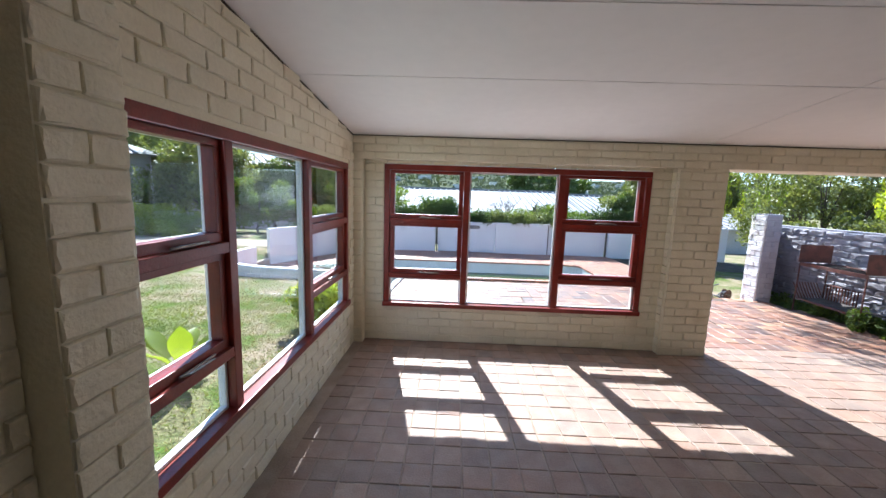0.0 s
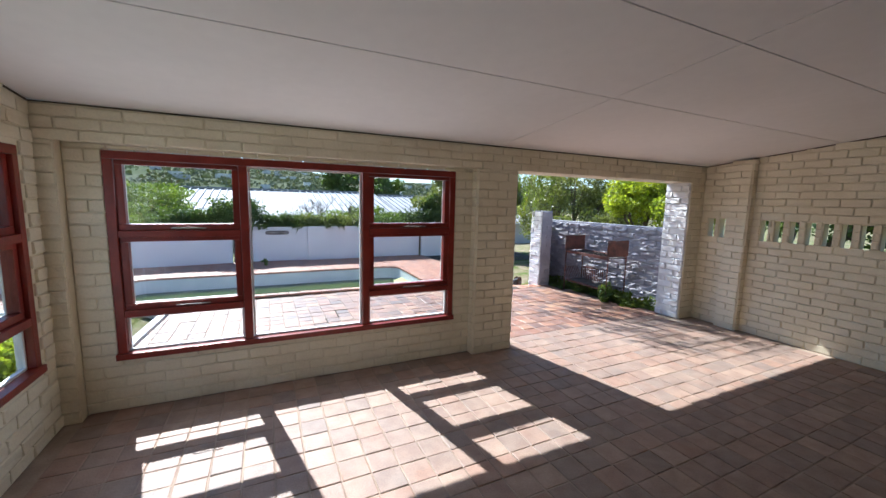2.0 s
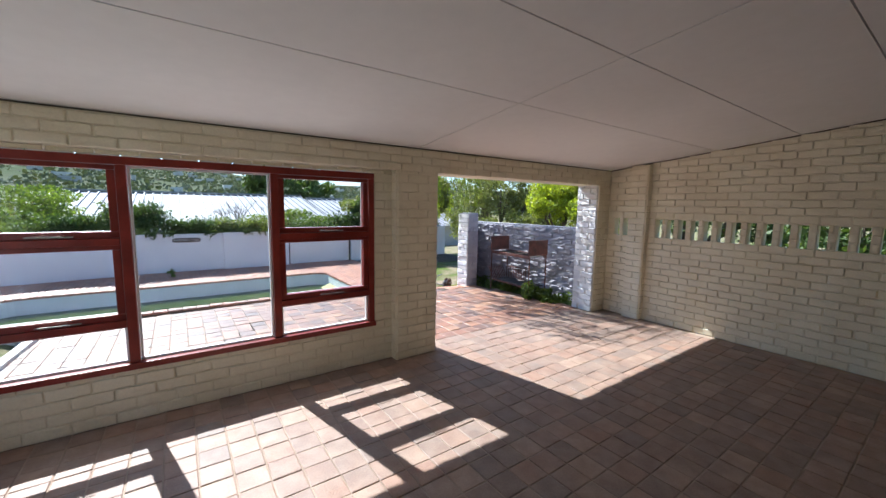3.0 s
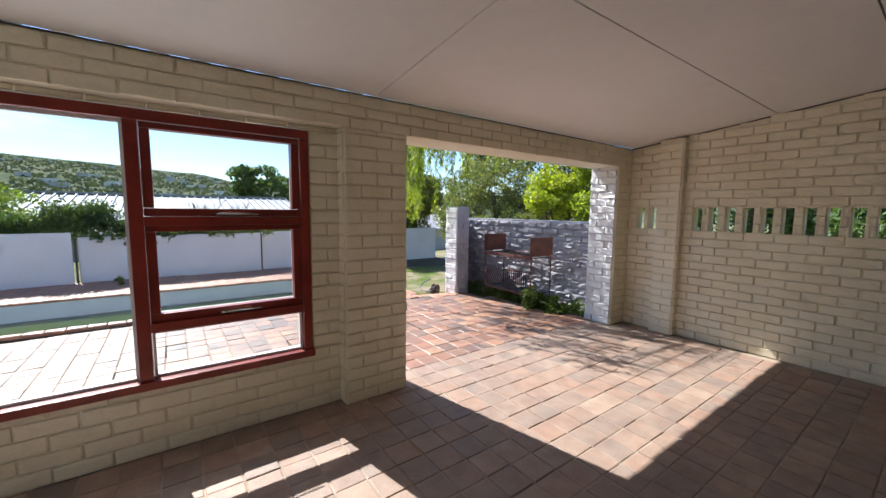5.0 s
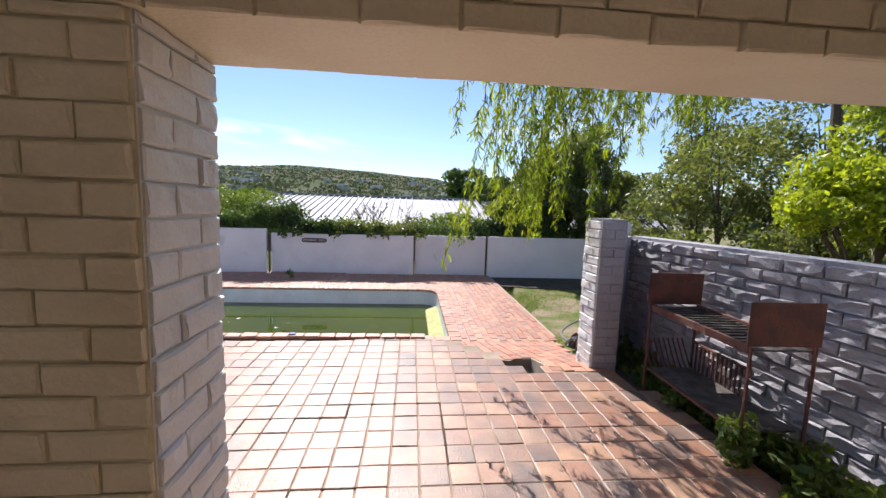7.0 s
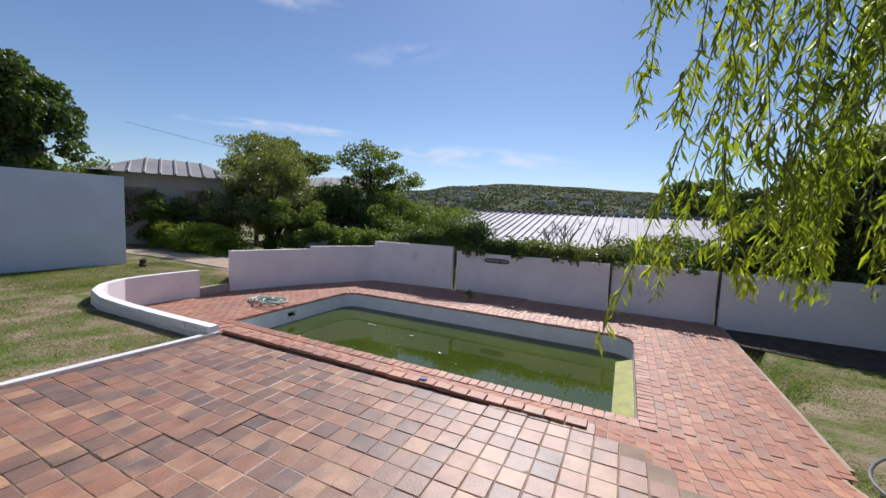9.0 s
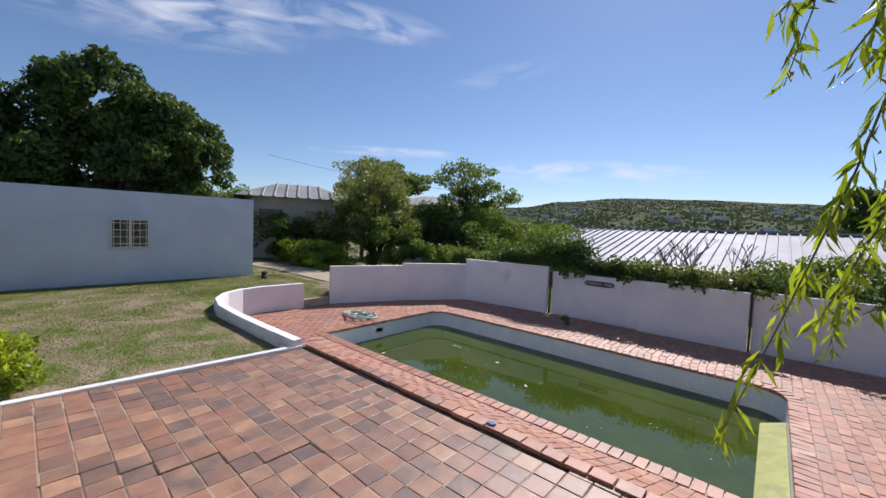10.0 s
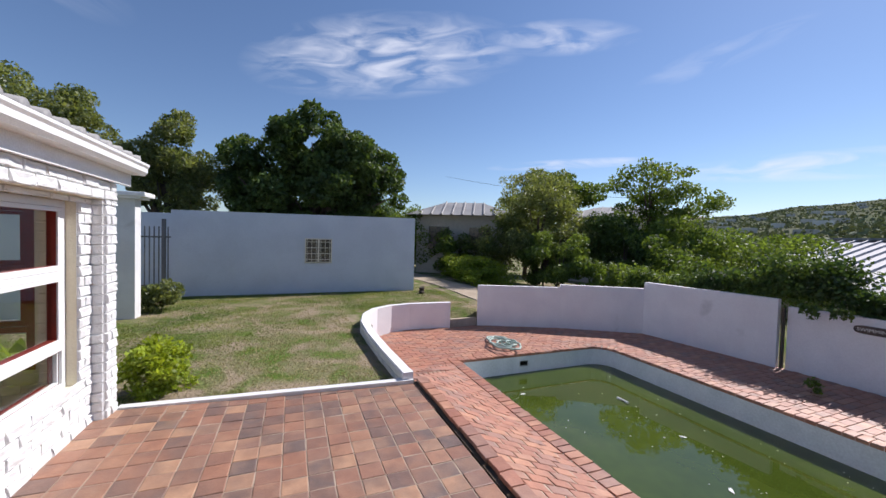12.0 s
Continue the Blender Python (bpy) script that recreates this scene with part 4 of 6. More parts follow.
def hose_reel():
    """A rusty reel standing on its rim in the grass, its black pipe trailing off."""
    r = tagged(empty("hose_reel", pose(5.84, 8.40, -0.34, 0, 0, 25) @ Matrix.Scale(0.85, 4)), "rusty brown metal hose reel lying in the grass", "hose reel")
    for y in (-0.05, 0.05):
        bm = bmesh.new()
        rings = [[bm.verts.new((rad * math.cos(w), y + dy, 0.13 + rad * math.sin(w))) for w in (2 * math.pi * q / 24 for q in range(24))] for rad, dy in ((0.135, -0.004), (0.135, 0.004), (0.03, 0.006), (0.03, -0.006))]
        for a, b in zip(rings, rings[1:] + rings[:1]):
            for q in range(24):
                bm.faces.new((a[q], a[(q + 1) % 24], b[(q + 1) % 24], b[q]))
        bmesh.ops.recalc_face_normals(bm, faces=bm.faces[:])
        disc = part("disc", bm, M["rust"], r, "rusty round flange")
        for q in range(5):
            w = 2 * math.pi * q / 5 + 0.3
            bm = bmesh.new()
            tube(bm, [(0.09 * math.cos(w), y - 0.008, 0.13 + 0.09 * math.sin(w)), (0.09 * math.cos(w), y + 0.008, 0.13 + 0.09 * math.sin(w))], 0.012, 8)
            part("bolt", bm, M["steel"], disc)
    bm = bmesh.new()
    tube(bm, [(0, -0.09, 0.13), (0, 0.09, 0.13)], 0.02, 10)
    part("axle", bm, M["steel"], r)
    bm = bmesh.new()
    tube(bm, [((0.07 + 0.004 * q) * math.cos(q * 0.5), -0.04 + 0.0016 * q, 0.13 + (0.07 + 0.0004 * q) * math.sin(q * 0.5)) for q in range(50)], 0.011, 6)
    part("coil", bm, M["dark_metal"], r, "wound grey rope")
    bm = bmesh.new()
    tube(bm, [(0.05, 0.08, 0.05)] + [(0.10 + 1.5 * q * q, 0.2 + 1.25 * q - 0.35 * q * q, 0.03) for q in (0.0, 0.1, 0.2, 0.3, 0.4, 0.5, 0.6, 0.7, 0.8, 0.9, 1.0)], 0.016, 8)
    part("pipe", bm, M["dark_metal"], r, "black plastic pipe")


hose_reel()
M["plastic"] = material("white_plastic", (0.8, 0.8, 0.78), rough=0.4, bump=0)
bm = bmesh.new()
tube(bm, [(0, 0, 0), (0.09, 0.01, 0.005), (0.20, 0, 0)], [0.022, 0.012, 0.022], 8)
tagged(part("pool_float", bm, M["plastic"], m=pose(-0.9, 11.3, WATER + 0.01)), "small white plastic float in the green water", "float")
for px, py, a in ((3.0, 9.75, 20), (-1.5, 9.9, 70), (1.2, 10.6, 120), (0.3, 11.2, 200)):
    bm = bmesh.new()
    prism(bm, [(0, 0), (0.05, 0.01), (0.09, 0.03), (0.06, 0.05), (0.02, 0.04)], 0, 0.006)
    tagged(part("pale_leaf", bm, M["plastic"], m=pose(px, py, WATER + 0.002, 0, 0, a)), "pale dead leaf floating on the green water", "leaf")
bm = bmesh.new()
rnd = random.Random(44)
for _ in range(90):
    x, y, w = rnd.uniform(PX0 + 0.2, 3.6), rnd.uniform(PY0 + 0.2, PY1 - 0.2), rnd.uniform(0.004, 0.011)
    a = rnd.uniform(0, 3)
    prism(bm, [(x + w * math.cos(a + q) * (1.5 if q in (0.0, 3.1) else 0.7), y + w * math.sin(a + q)) for q in (0.0, 1.5, 3.1, 4.6)], WATER + 0.001, WATER + 0.004)
tagged(part("floating_debris", bm, M["plastic"]), "pale specks floating on the green water", "debris", kind="stuff")
bm = bmesh.new()
prism(bm, [(0, 0), (0.06, 0.0), (0.075, 0.03), (0.03, 0.045), (0.0, 0.03)], 0, 0.012)
M["blue"] = material("blue_plastic", (0.05, 0.16, 0.5), rough=0.4, bump=0)
tagged(part("plastic_scrap", bm, M["blue"], m=pose(2.25, 7.92, 0.026)), "small blue plastic scrap on the pool edge", "scrap")


# ---- foliage ----
def leaf_mesh(name, pos, size, mat, rng, aspect=0.5, droop=0.0, along=None):
    """Joined small folded leaves at the given places."""
    n = len(pos)
    d = rng.normal(size=(n, 3)) if along is None else along + 0.35 * rng.normal(size=(n, 3))
    d[:, 2] -= droop
    d /= np.linalg.norm(d, axis=1, keepdims=True)
    s = np.cross(d, rng.normal(size=(n, 3)))
    s /= np.linalg.norm(s, axis=1, keepdims=True) + 1e-9
    up = np.cross(s, d)
    ln = (size * rng.uniform(0.6, 1.3, n))[:, None]
    base, tip = pos - d * ln * 0.5, pos + d * ln * 0.5
    mid = pos + up * ln * 0.08
    v = np.empty((n, 4, 3))
    v[:, 0], v[:, 1], v[:, 2], v[:, 3] = base, mid + s * ln * aspect * 0.5, tip, mid - s * ln * aspect * 0.5
    me = bpy.data.meshes.new(name)
    idx = np.arange(4 * n)
    me.vertices.add(4 * n)
    me.vertices.foreach_set("co", v.reshape(-1))
    me.loops.add(4 * n)
    me.loops.foreach_set("vertex_index", idx)
    me.polygons.add(n)
    me.polygons.foreach_set("loop_start", idx[::4])
    me.update(calc_edges=True)
    me.materials.append(mat)
    return me


def clumped(rng, n, centre, radii, clumps, spread, hollow=0.45):
    """Leaf places in clumps near the surface of an ellipsoid."""
    c = rng.normal(size=(clumps, 3))
    c /= np.linalg.norm(c, axis=1, keepdims=True)
    c *= rng.uniform(hollow, 1.05, (clumps, 1))
    c[:, 2] = np.where(c[:, 2] < -0.75, -0.75, c[:, 2])
    w = rng.uniform(0.5, 1.6, clumps)
    pick = rng.choice(clumps, n, p=w / w.sum())
    off = rng.normal(size=(n, 3))
    off /= np.linalg.norm(off, axis=1, keepdims=True)
    off *= rng.uniform(0.2, 1.0, (n, 1)) ** 0.5 * spread * (0.6 + 0.5 * w[pick][:, None])
    return np.array(centre) + (c[pick] + off * np.array((1, 1, 0.75))) * np.array(radii)


def tree(name, base, lobes, count, leaf, mat, label, seed, trunk=0.12, limbs=5, category="tree", spread=0.32, clumps=26, aspect=0.5):
    """Trunk, limbs and crown. lobes: (centre, radii) of the crown's masses, relative to the base."""
    rng = np.random.default_rng(seed)
    t = tagged(empty(name, Matrix.Translation(base)), label, category)
    bm = bmesh.new()
    rnd = random.Random(seed)
    if trunk:
        for c, rr in lobes:
            c = Vector(c)
            foot = Vector((0, 0, -0.15))
            fork = Vector((c.x * 0.3, c.y * 0.3, c.z * 0.45))
            tube(bm, [foot, (foot + fork) / 2 + Vector((rnd.uniform(-.1, .1), rnd.uniform(-.1, .1), 0)), fork, c], [trunk, trunk * 0.8, trunk * 0.65, trunk * 0.25], 8)
            for k in range(limbs):
                e = c + Vector((rnd.uniform(-0.6, 0.6) * rr[0], rnd.uniform(-0.6, 0.6) * rr[1], rnd.uniform(-0.3, 0.6) * rr[2]))
                tube(bm, [fork, (fork + e) / 2 + Vector((0, 0, 0.08 * rr[2])), e], [trunk * 0.4, trunk * 0.25, trunk * 0.06], 6)
        part("trunk", bm, M["bark"], t)
    else:
        bm.free()
    vol = [r[0] * r[1] + r[1] * r[2] + r[0] * r[2] for _, r in lobes]
    pos = np.concatenate([clumped(rng, int(count * v / sum(vol)), c, r, clumps, spread) for (c, r), v in zip(lobes, vol)])
    crown = new("crown", leaf_mesh("crown", pos, leaf, mat, rng, aspect, 0.3))
    crown.parent = t
    return t


LD, LM, LO, LL = M["leaf_dark"], M["leaf_mid"], M["leaf_olive"], M["leaf_light"]
# behind the outbuilding
tree("tree", (-12.6, 7.4, 0.0), [((0, -0.2, 4.9), (1.7, 1.5, 1.65)), ((0.2, -1.7, 3.9), (1.6, 1.4, 1.7)), ((0.1, 2.2, 3.75), (1.55, 1.5, 1.65)), ((0.2, 1.2, 4.6), (1.4, 1.2, 1.35)), ((0.4, 0.2, 2.6), (1.5, 2.3, 1.4)), ((0.6, 0.9, 4.1), (1.3, 1.5, 1.4)), ((0.4, -2.3, 2.9), (1.2, 1.1, 1.3))], 70000, 0.19, LD, "large dark green broadleaf tree behind the outbuilding", 11, 0.28)
tree("tree", (-13.1, 2.3, 0.0), [((0, 0, 4.6), (1.2, 1.0, 1.35)), ((0, -0.7, 3.7), (1.1, 0.9, 1.2)), ((0.2, 0.9, 3.3), (1.2, 1.0, 1.4))], 26000, 0.13, LO, "tall olive-grey tree behind the passage", 12, 0.22)
tree("tree", (-12.3, -1.3, 0.2), [((0, 0.2, 4.9), (1.5, 1.6, 1.3)), ((0.2, 1.5, 4.0), (1.1, 1.0, 1.1))], 15000, 0.13, LO, "tall green tree seen over the house roof", 13, 0.22)
# the bushy bank beyond the lawn
BANK = [
    ((-9.6, 16.0, 0), [((0, 0, 2.6), (1.5, 1.5, 1.6)), ((1.3, 0.6, 1.9), (1.1, 1.1, 1.3)), ((-0.9, -0.4, 1.7), (1.1, 1.1, 1.2))], 15000, 0.13, LO, "dense dark olive tree on the bank", 0.16),
    ((-16.5, 22, 0.3), [((0, 0, 4.6), (2.2, 2.0, 1.2)), ((1.5, 0.8, 4.3), (1.6, 1.4, 0.9))], 7000, 0.22, LM, "flat-topped tree behind the far house", 0.2),
    ((-7.3, 15.3, -0.2), [((0, 0, 1.25), (1.1, 1.0, 0.95))], 7000, 0.11, LM, "rounded green shrub on the bank", 0.06),
    ((-10.6, 13.3, -0.2), [((0, 0, 0.55), (1.7, 0.9, 0.60)), ((-1.4, 0.3, 0.6), (1.2, 0.8, 0.65)), ((1.3, 0.6, 0.45), (1.1, 0.7, 0.5))], 20000, 0.07, LL, "low sprawling green shrubs on the bank", 0.0),
    ((-12.9, 13.6, -0.1), [((0, 0, 1.1), (0.9, 0.9, 0.95)), ((-1.2, -0.4, 1.0), (1.0, 0.9, 0.9))], 9000, 0.12, LM, "leafy shrubs in front of the far house", 0.08),
    ((-5.6, 15.2, -0.2), [((0, 0, 0.65), (0.95, 0.8, 0.7)), ((0.9, 0.2, 0.6), (0.8, 0.7, 0.6))], 8000, 0.11, LM, "green leafy shrubs behind the white wall", 0.04),
    ((-6.6, 17.6, -0.2), [((0, 0, 1.6), (1.2, 1.1, 1.3))], 8000, 0.13, LD, "dark green shrub on the bank", 0.08),
    ((-7.1, 19.4, -0.2), [((0, 0, 4.2), (1.3, 1.2, 0.95)), ((1.2, 0.4, 3.3), (1.2, 1.1, 0.7)), ((-0.8, -0.2, 3.1), (1.0, 1.0, 0.7)), ((0.7, 0.3, 2.2), (1.3, 1.2, 0.7))], 11000, 0.13, LM, "airy light-limbed tree above the bank", 0.12),
    ((-3.3, 18.0, -0.4), [((0, 0, 1.5), (1.7, 1.5, 0.75)), ((-1.6, -0.2, 1.2), (1.2, 1.2, 0.8))], 11000, 0.10, LM, "spreading green shrub beyond the wall", 0.08),
    ((-4.2, 21.0, -0.5), [((0, 0, 1.7), (2.2, 1.6, 1.2))], 7000, 0.14, LM, "green shrubs behind the white roof's end", 0.08),
    ((-11.8, 15.2, 0), [((0, 0, 1.3), (1.4, 1.2, 1.2)), ((1.2, 0.8, 1.6), (1.1, 1.1, 1.2))], 10000, 0.12, LO, "olive shrubs on the bank before the far house", 0.06),
    ((-8.8, 15.8, -0.2), [((0, 0, 1.0), (1.1, 0.9, 0.95))], 7000, 0.11, LM, "green shrub on the bank", 0.05),
    ((-7.9, 17.8, 0), [((0, 0, 1.7), (1.4, 1.2, 1.3)), ((-1.3, 0.2, 1.4), (1.0, 1.0, 1.1))], 9000, 0.12, LD, "dark green shrubs on the bank", 0.08),
    ((-14.8, 12.0, 0), [((0, 0, 1.6), (1.5, 1.1, 1.4)), ((-1.6, 0.3, 1.8), (1.4, 1.1, 1.5))], 10000, 0.13, LM, "leafy shrubs beside the drive", 0.06),
    ((-5.2, 18.2, -0.2), [((0, 0, 1.5), (1.4, 1.2, 1.1))], 8000, 0.12, LM, "green shrub beyond the white wall", 0.06),
    ((-3.2, 15.4, -0.2), [((0, 0, 0.8), (1.0, 0.7, 0.6))], 7000, 0.10, LM, "low green shrub behind the white wall", 0.04),
    ((-11.2, 16.5, 0), [((0, 0, 3.2), (1.2, 1.2, 1.1)), ((-0.8, 0.2, 2.4), (1.0, 1.0, 1.0))], 10000, 0.12, LO, "dark olive tree before the far house", 0.12),
    ((-9.5, 13.2, -0.2), [((0, 0, 0.35), (1.3, 0.7, 0.42)), ((-1.2, 0.1, 0.4), (0.9, 0.6, 0.45))], 8000, 0.09, LL, "bright green creeping shrubs on the bank", 0.0),
    ((-15.6, 20.2, 0.2), [((0, 0, 4.4), (2.2, 2.0, 1.3)), ((1.6, -0.4, 3.4), (1.6, 1.5, 1.4)), ((-1.4, 0.2, 3.2), (1.6, 1.5, 1.4))], 14000, 0.16, LO, "tall spreading olive tree behind the far house", 0.18),
    ((-20.5, 11.0, 0.4), [((0, 0, 2.0), (2.6, 2.0, 1.9))], 7000, 0.18, LD, "dark shrubs beside the far house", 0.1),
]
for k, (b, lobes, n, leaf, mat, label, trunk) in enumerate(BANK):
    tree("tree" if trunk >= 0.1 else "shrub", b, lobes, n, leaf, mat, label, 30 + k, trunk, 4, "tree" if trunk >= 0.1 else "shrub")

# creeper along the top of the boundary wall
rng = np.random.default_rng(77)


def creeper(x0, x1, n, zt, mat, label, y=14.54, seed=1, leaf=0.075, low=0.45):
    r = np.random.default_rng(seed)
    c = np.stack([r.uniform(x0, x1, 46), y + r.uniform(-0.05, 0.55, 46), low + (zt - low) * r.uniform(0.25, 1.0, 46)], 1)
    pos = c[r.integers(0, 46, n)] + r.normal(size=(n, 3)) * np.array((0.16, 0.12, 0.10))
    pos[:, 1] = np.maximum(pos[:, 1], 14.49)
    clump = np.sin(pos[:, 0] * 5.3) + np.sin(pos[:, 0] * 13.1 + 1)
    lo = np.where((r.uniform(size=n) < 0.10) & (clump > 0.3) & (pos[:, 0] > -0.1) & (pos[:, 0] < 5.5))[0]
    pos[lo, 1] = 14.25 + r.uniform(-0.02, 0.03, len(lo))
    pos[lo, 2] = 0.72 - np.abs(r.normal(0, 0.07, len(lo)))
    return tagged(new("creeper", leaf_mesh("creeper", pos, leaf, mat, r, 0.65, 0.2)), label, "creeper", "creepers on the wall")


creeper(-2.6, -0.4, 6000, 1.00, LD, "dense dark green creeper spilling over the white wall", seed=2, low=0.65)
creeper(-0.75, 0.35, 6500, 1.42, LD, "tall dark creeper bush behind the white wall", seed=3, y=14.75)
creeper(0.3, 2.1, 6500, 0.92, LD, "dark green creeper along the white wall", seed=4, low=0.5)
creeper(1.8, 3.8, 6500, 0.86, LO, "grey-green creeper spilling over the white wall", seed=5, low=0.55)
creeper(3.6, 5.8, 4200, 0.84, LD, "low dark creeper along the white wall", seed=6, y=14.75, low=0.5)
creeper(5.5, 8.2, 5000, 1.1, LD, "dark shrubs behind the end of the wall", seed=7, y=14.85, leaf=0.1)
creeper(-4.0, -2.4, 4500, 0.85, LM, "green shrubs behind the white wall's bend", seed=8, y=14.65)

# bare grey-twigged shrub
bm = bmesh.new()
rnd = random.Random(9)


def twig(bm, p, d, length, r, depth):
    q = p + d * length
    tube(bm, [p, (p + q) / 2 + Vector((rnd.uniform(-.02, .02), rnd.uniform(-.02, .02), 0)), q], [r, r * 0.85, r * 0.7], 5)
    if depth:
        for _ in range(rnd.choice((2, 3))):
            e = (d + Vector((rnd.uniform(-.75, .75), rnd.uniform(-.6, .6), rnd.uniform(-.1, .5)))).normalized()
            twig(bm, q, e, length * rnd.uniform(0.6, 0.85), r * 0.68, depth - 1)


for k in range(5):
    twig(bm, Vector((rnd.uniform(-0.3, 0.3), rnd.uniform(-.2, .2), 0)), Vector((rnd.uniform(-.6, .6), rnd.uniform(-.3, .3), 1)).normalized(), 0.62, 0.028, 4)
M["greytwig"] = material("grey_twig", (0.20, 0.17, 0.15), (0.14, 0.12, 0.10), rough=0.9, bump=0.2)
tagged(part("bare_shrub", bm, M["greytwig"], m=Matrix.Translation((2.55, 15.8, -0.2))), "bare grey-twigged shrub behind the white wall", "shrub")

# shrubs by the house
tree("shrub", (-1.30, 5.22, -0.08), [((0, 0, 0.27), (0.31, 0.33, 0.29))], 3800, 0.06, LL, "bright yellow-green rounded shrub at the house corner", 60, 0.02, 4, "shrub", spread=0.4)
tree("shrub", (-6.2, 3.9, -0.1), [((0, 0, 0.35), (0.35, 0.4, 0.35))], 2200, 0.09, LO, "small grey-green shrub beside the gate", 61, 0.02, 3, "shrub")


def big_leaf_plant(m, label, seed, n=9, size=0.42):
    p = tagged(empty("leafy_plant", m), label, "plant")
    rnd = random.Random(seed)
    for k in range(n):
        a = 2 * math.pi * k / n + rnd.uniform(-.4, .4)
        lean = rnd.uniform(0.35, 0.9)
        L = size * rnd.uniform(0.7, 1.15)
        bm = bmesh.new()
        rows = []
        for i in range(7):
            s = i / 6
            r = 0.10 + lean * L * s
            z = 0.18 + L * (1.25 - lean * 0.6) * s - 0.35 * L * s * s * lean
            w = L * 0.21 * math.sin(math.pi * min(1, 0.06 + s * 0.96)) + 0.004
            c = Vector((math.cos(a) * r, math.sin(a) * r, z))
            t2 = Vector((-math.sin(a), math.cos(a), 0))
            rows.append([bm.verts.new(c - t2 * w + Vector((0, 0, 0.25 * w))), bm.verts.new(c), bm.verts.new(c + t2 * w + Vector((0, 0, 0.25 * w)))])
        for r0, r1 in zip(rows, rows[1:]):
            bm.faces.new((r0[0], r0[1], r1[1], r1[0]))
            bm.faces.new((r0[1], r0[2], r1[2], r1[1]))
        tube(bm, [(0, 0, -0.05), tuple(rows[0][1].co)], 0.012, 6)
        part("leaf", bm, LL, p, smooth=True)


big_leaf_plant(pose(-2.0, 3.85, -0.08), "broad-leaved bright green plant on the lawn by the window", 3, 9, 0.38)
big_leaf_plant(pose(-2.3, 3.55, -0.08), "broad-leaved bright green plant on the lawn by the window", 4, 7, 0.34)

# trees beyond the garden wall
RIGHT = [
    ((9.1, 7.7, -0.1), [((0, 0, 2.4), (0.8, 0.85, 0.8)), ((0.2, -0.9, 1.8), (0.85, 0.75, 0.75)), ((-0.45, 0.2, 1.7), (0.55, 0.55, 0.5))], 17000, 0.085, M["leaf_yellow"], "yellow-green feathery tree over the garden wall", 0.07),
    ((9.4, 10.4, -0.1), [((0, 0, 2.3), (1.0, 1.0, 1.1)), ((0.9, -0.8, 1.9), (1.0, 1.0, 1.0)), ((-0.9, 0.5, 1.5), (0.9, 0.9, 0.9))], 17000, 0.085, LO, "grey-green tree behind the garden wall", 0.07),
    ((11.6, 10.4, -0.1), [((0, 0, 3.0), (1.1, 1.2, 1.3)), ((0.5, -1.6, 2.3), (1.1, 1.1, 1.2))], 11000, 0.10, LO, "tall olive-green tree behind the garden wall", 0.12),
    ((11.2, 13.2, -0.3), [((0, 0, 4.3), (0.8, 0.8, 0.9)), ((0.6, 0.3, 3.3), (1.0, 1.0, 0.8)), ((-0.5, -0.2, 2.6), (1.1, 1.0, 0.8))], 9000, 0.10, LO, "tall grey-green gum tree in the next garden", 0.12),
    ((8.5, 15.4, -0.3), [((0, 0, 2.6), (1.4, 1.2, 1.1)), ((-1.2, 0.2, 1.8), (1.1, 1.0, 0.9)), ((1.3, 0, 2.2), (1.2, 1.1, 1.1)), ((0.2, 0.1, 3.7), (1.3, 1.1, 0.9)), ((-0.7, 0, 2.9), (1.1, 1.0, 0.8))], 38000, 0.12, LO, "olive-green tree behind the end of the white wall", 0.12),
    ((13.6, 6.6, -0.2), [((0, 0, 2.4), (1.5, 1.7, 1.5)), ((0, -2.4, 2.0), (1.4, 1.5, 1.4))], 13000, 0.13, LD, "dark green trees beyond the slotted wall", 0.15),
    ((9.6, 2.4, -0.2), [((0, 0, 1.6), (1.1, 1.5, 1.3)), ((0.2, -2.4, 1.5), (1.1, 1.5, 1.3))], 9000, 0.13, LD, "dark green shrubs outside the slotted wall", 0.08),
    ((7.6, 15.2, -0.3), [((0, 0, 1.3), (0.9, 0.6, 0.9)), ((-0.9, -0.1, 1.35), (0.7, 0.55, 0.8)), ((1.5, 0.1, 1.1), (0.9, 0.7, 0.9))], 16000, 0.10, LD, "dark shrubs behind the far end of the wall", 0.05),
    ((8.2, 9.8, -0.1), [((0, 0, 0.95), (0.7, 0.8, 0.5)), ((1.3, -1.0, 1.0), (0.9, 0.9, 0.6))], 8000, 0.09, LO, "olive shrubs behind the garden wall", 0.04),
    ((5.0, 22.0, -1.2), [((0, 0, 1.6), (2.6, 1.2, 0.9))], 6000, 0.16, LM, "green shrubs below the white roof", 0.05),
    ((14.0, 64.0, -1.5), [((0, 0, 5.6), (5.0, 4.5, 3.2)), ((5.0, 1.0, 4.5), (4.0, 4.0, 2.8))], 8000, 0.7, LD, "distant dark round-topped trees", 0.5),
]
for k, (b, lobes, n, leaf, mat, label, trunk) in enumerate(RIGHT):
    tree("tree" if trunk >= 0.07 else "shrub", b, lobes, n, leaf, mat, label, 130 + k, trunk, 5, "tree" if trunk >= 0.07 else "shrub")


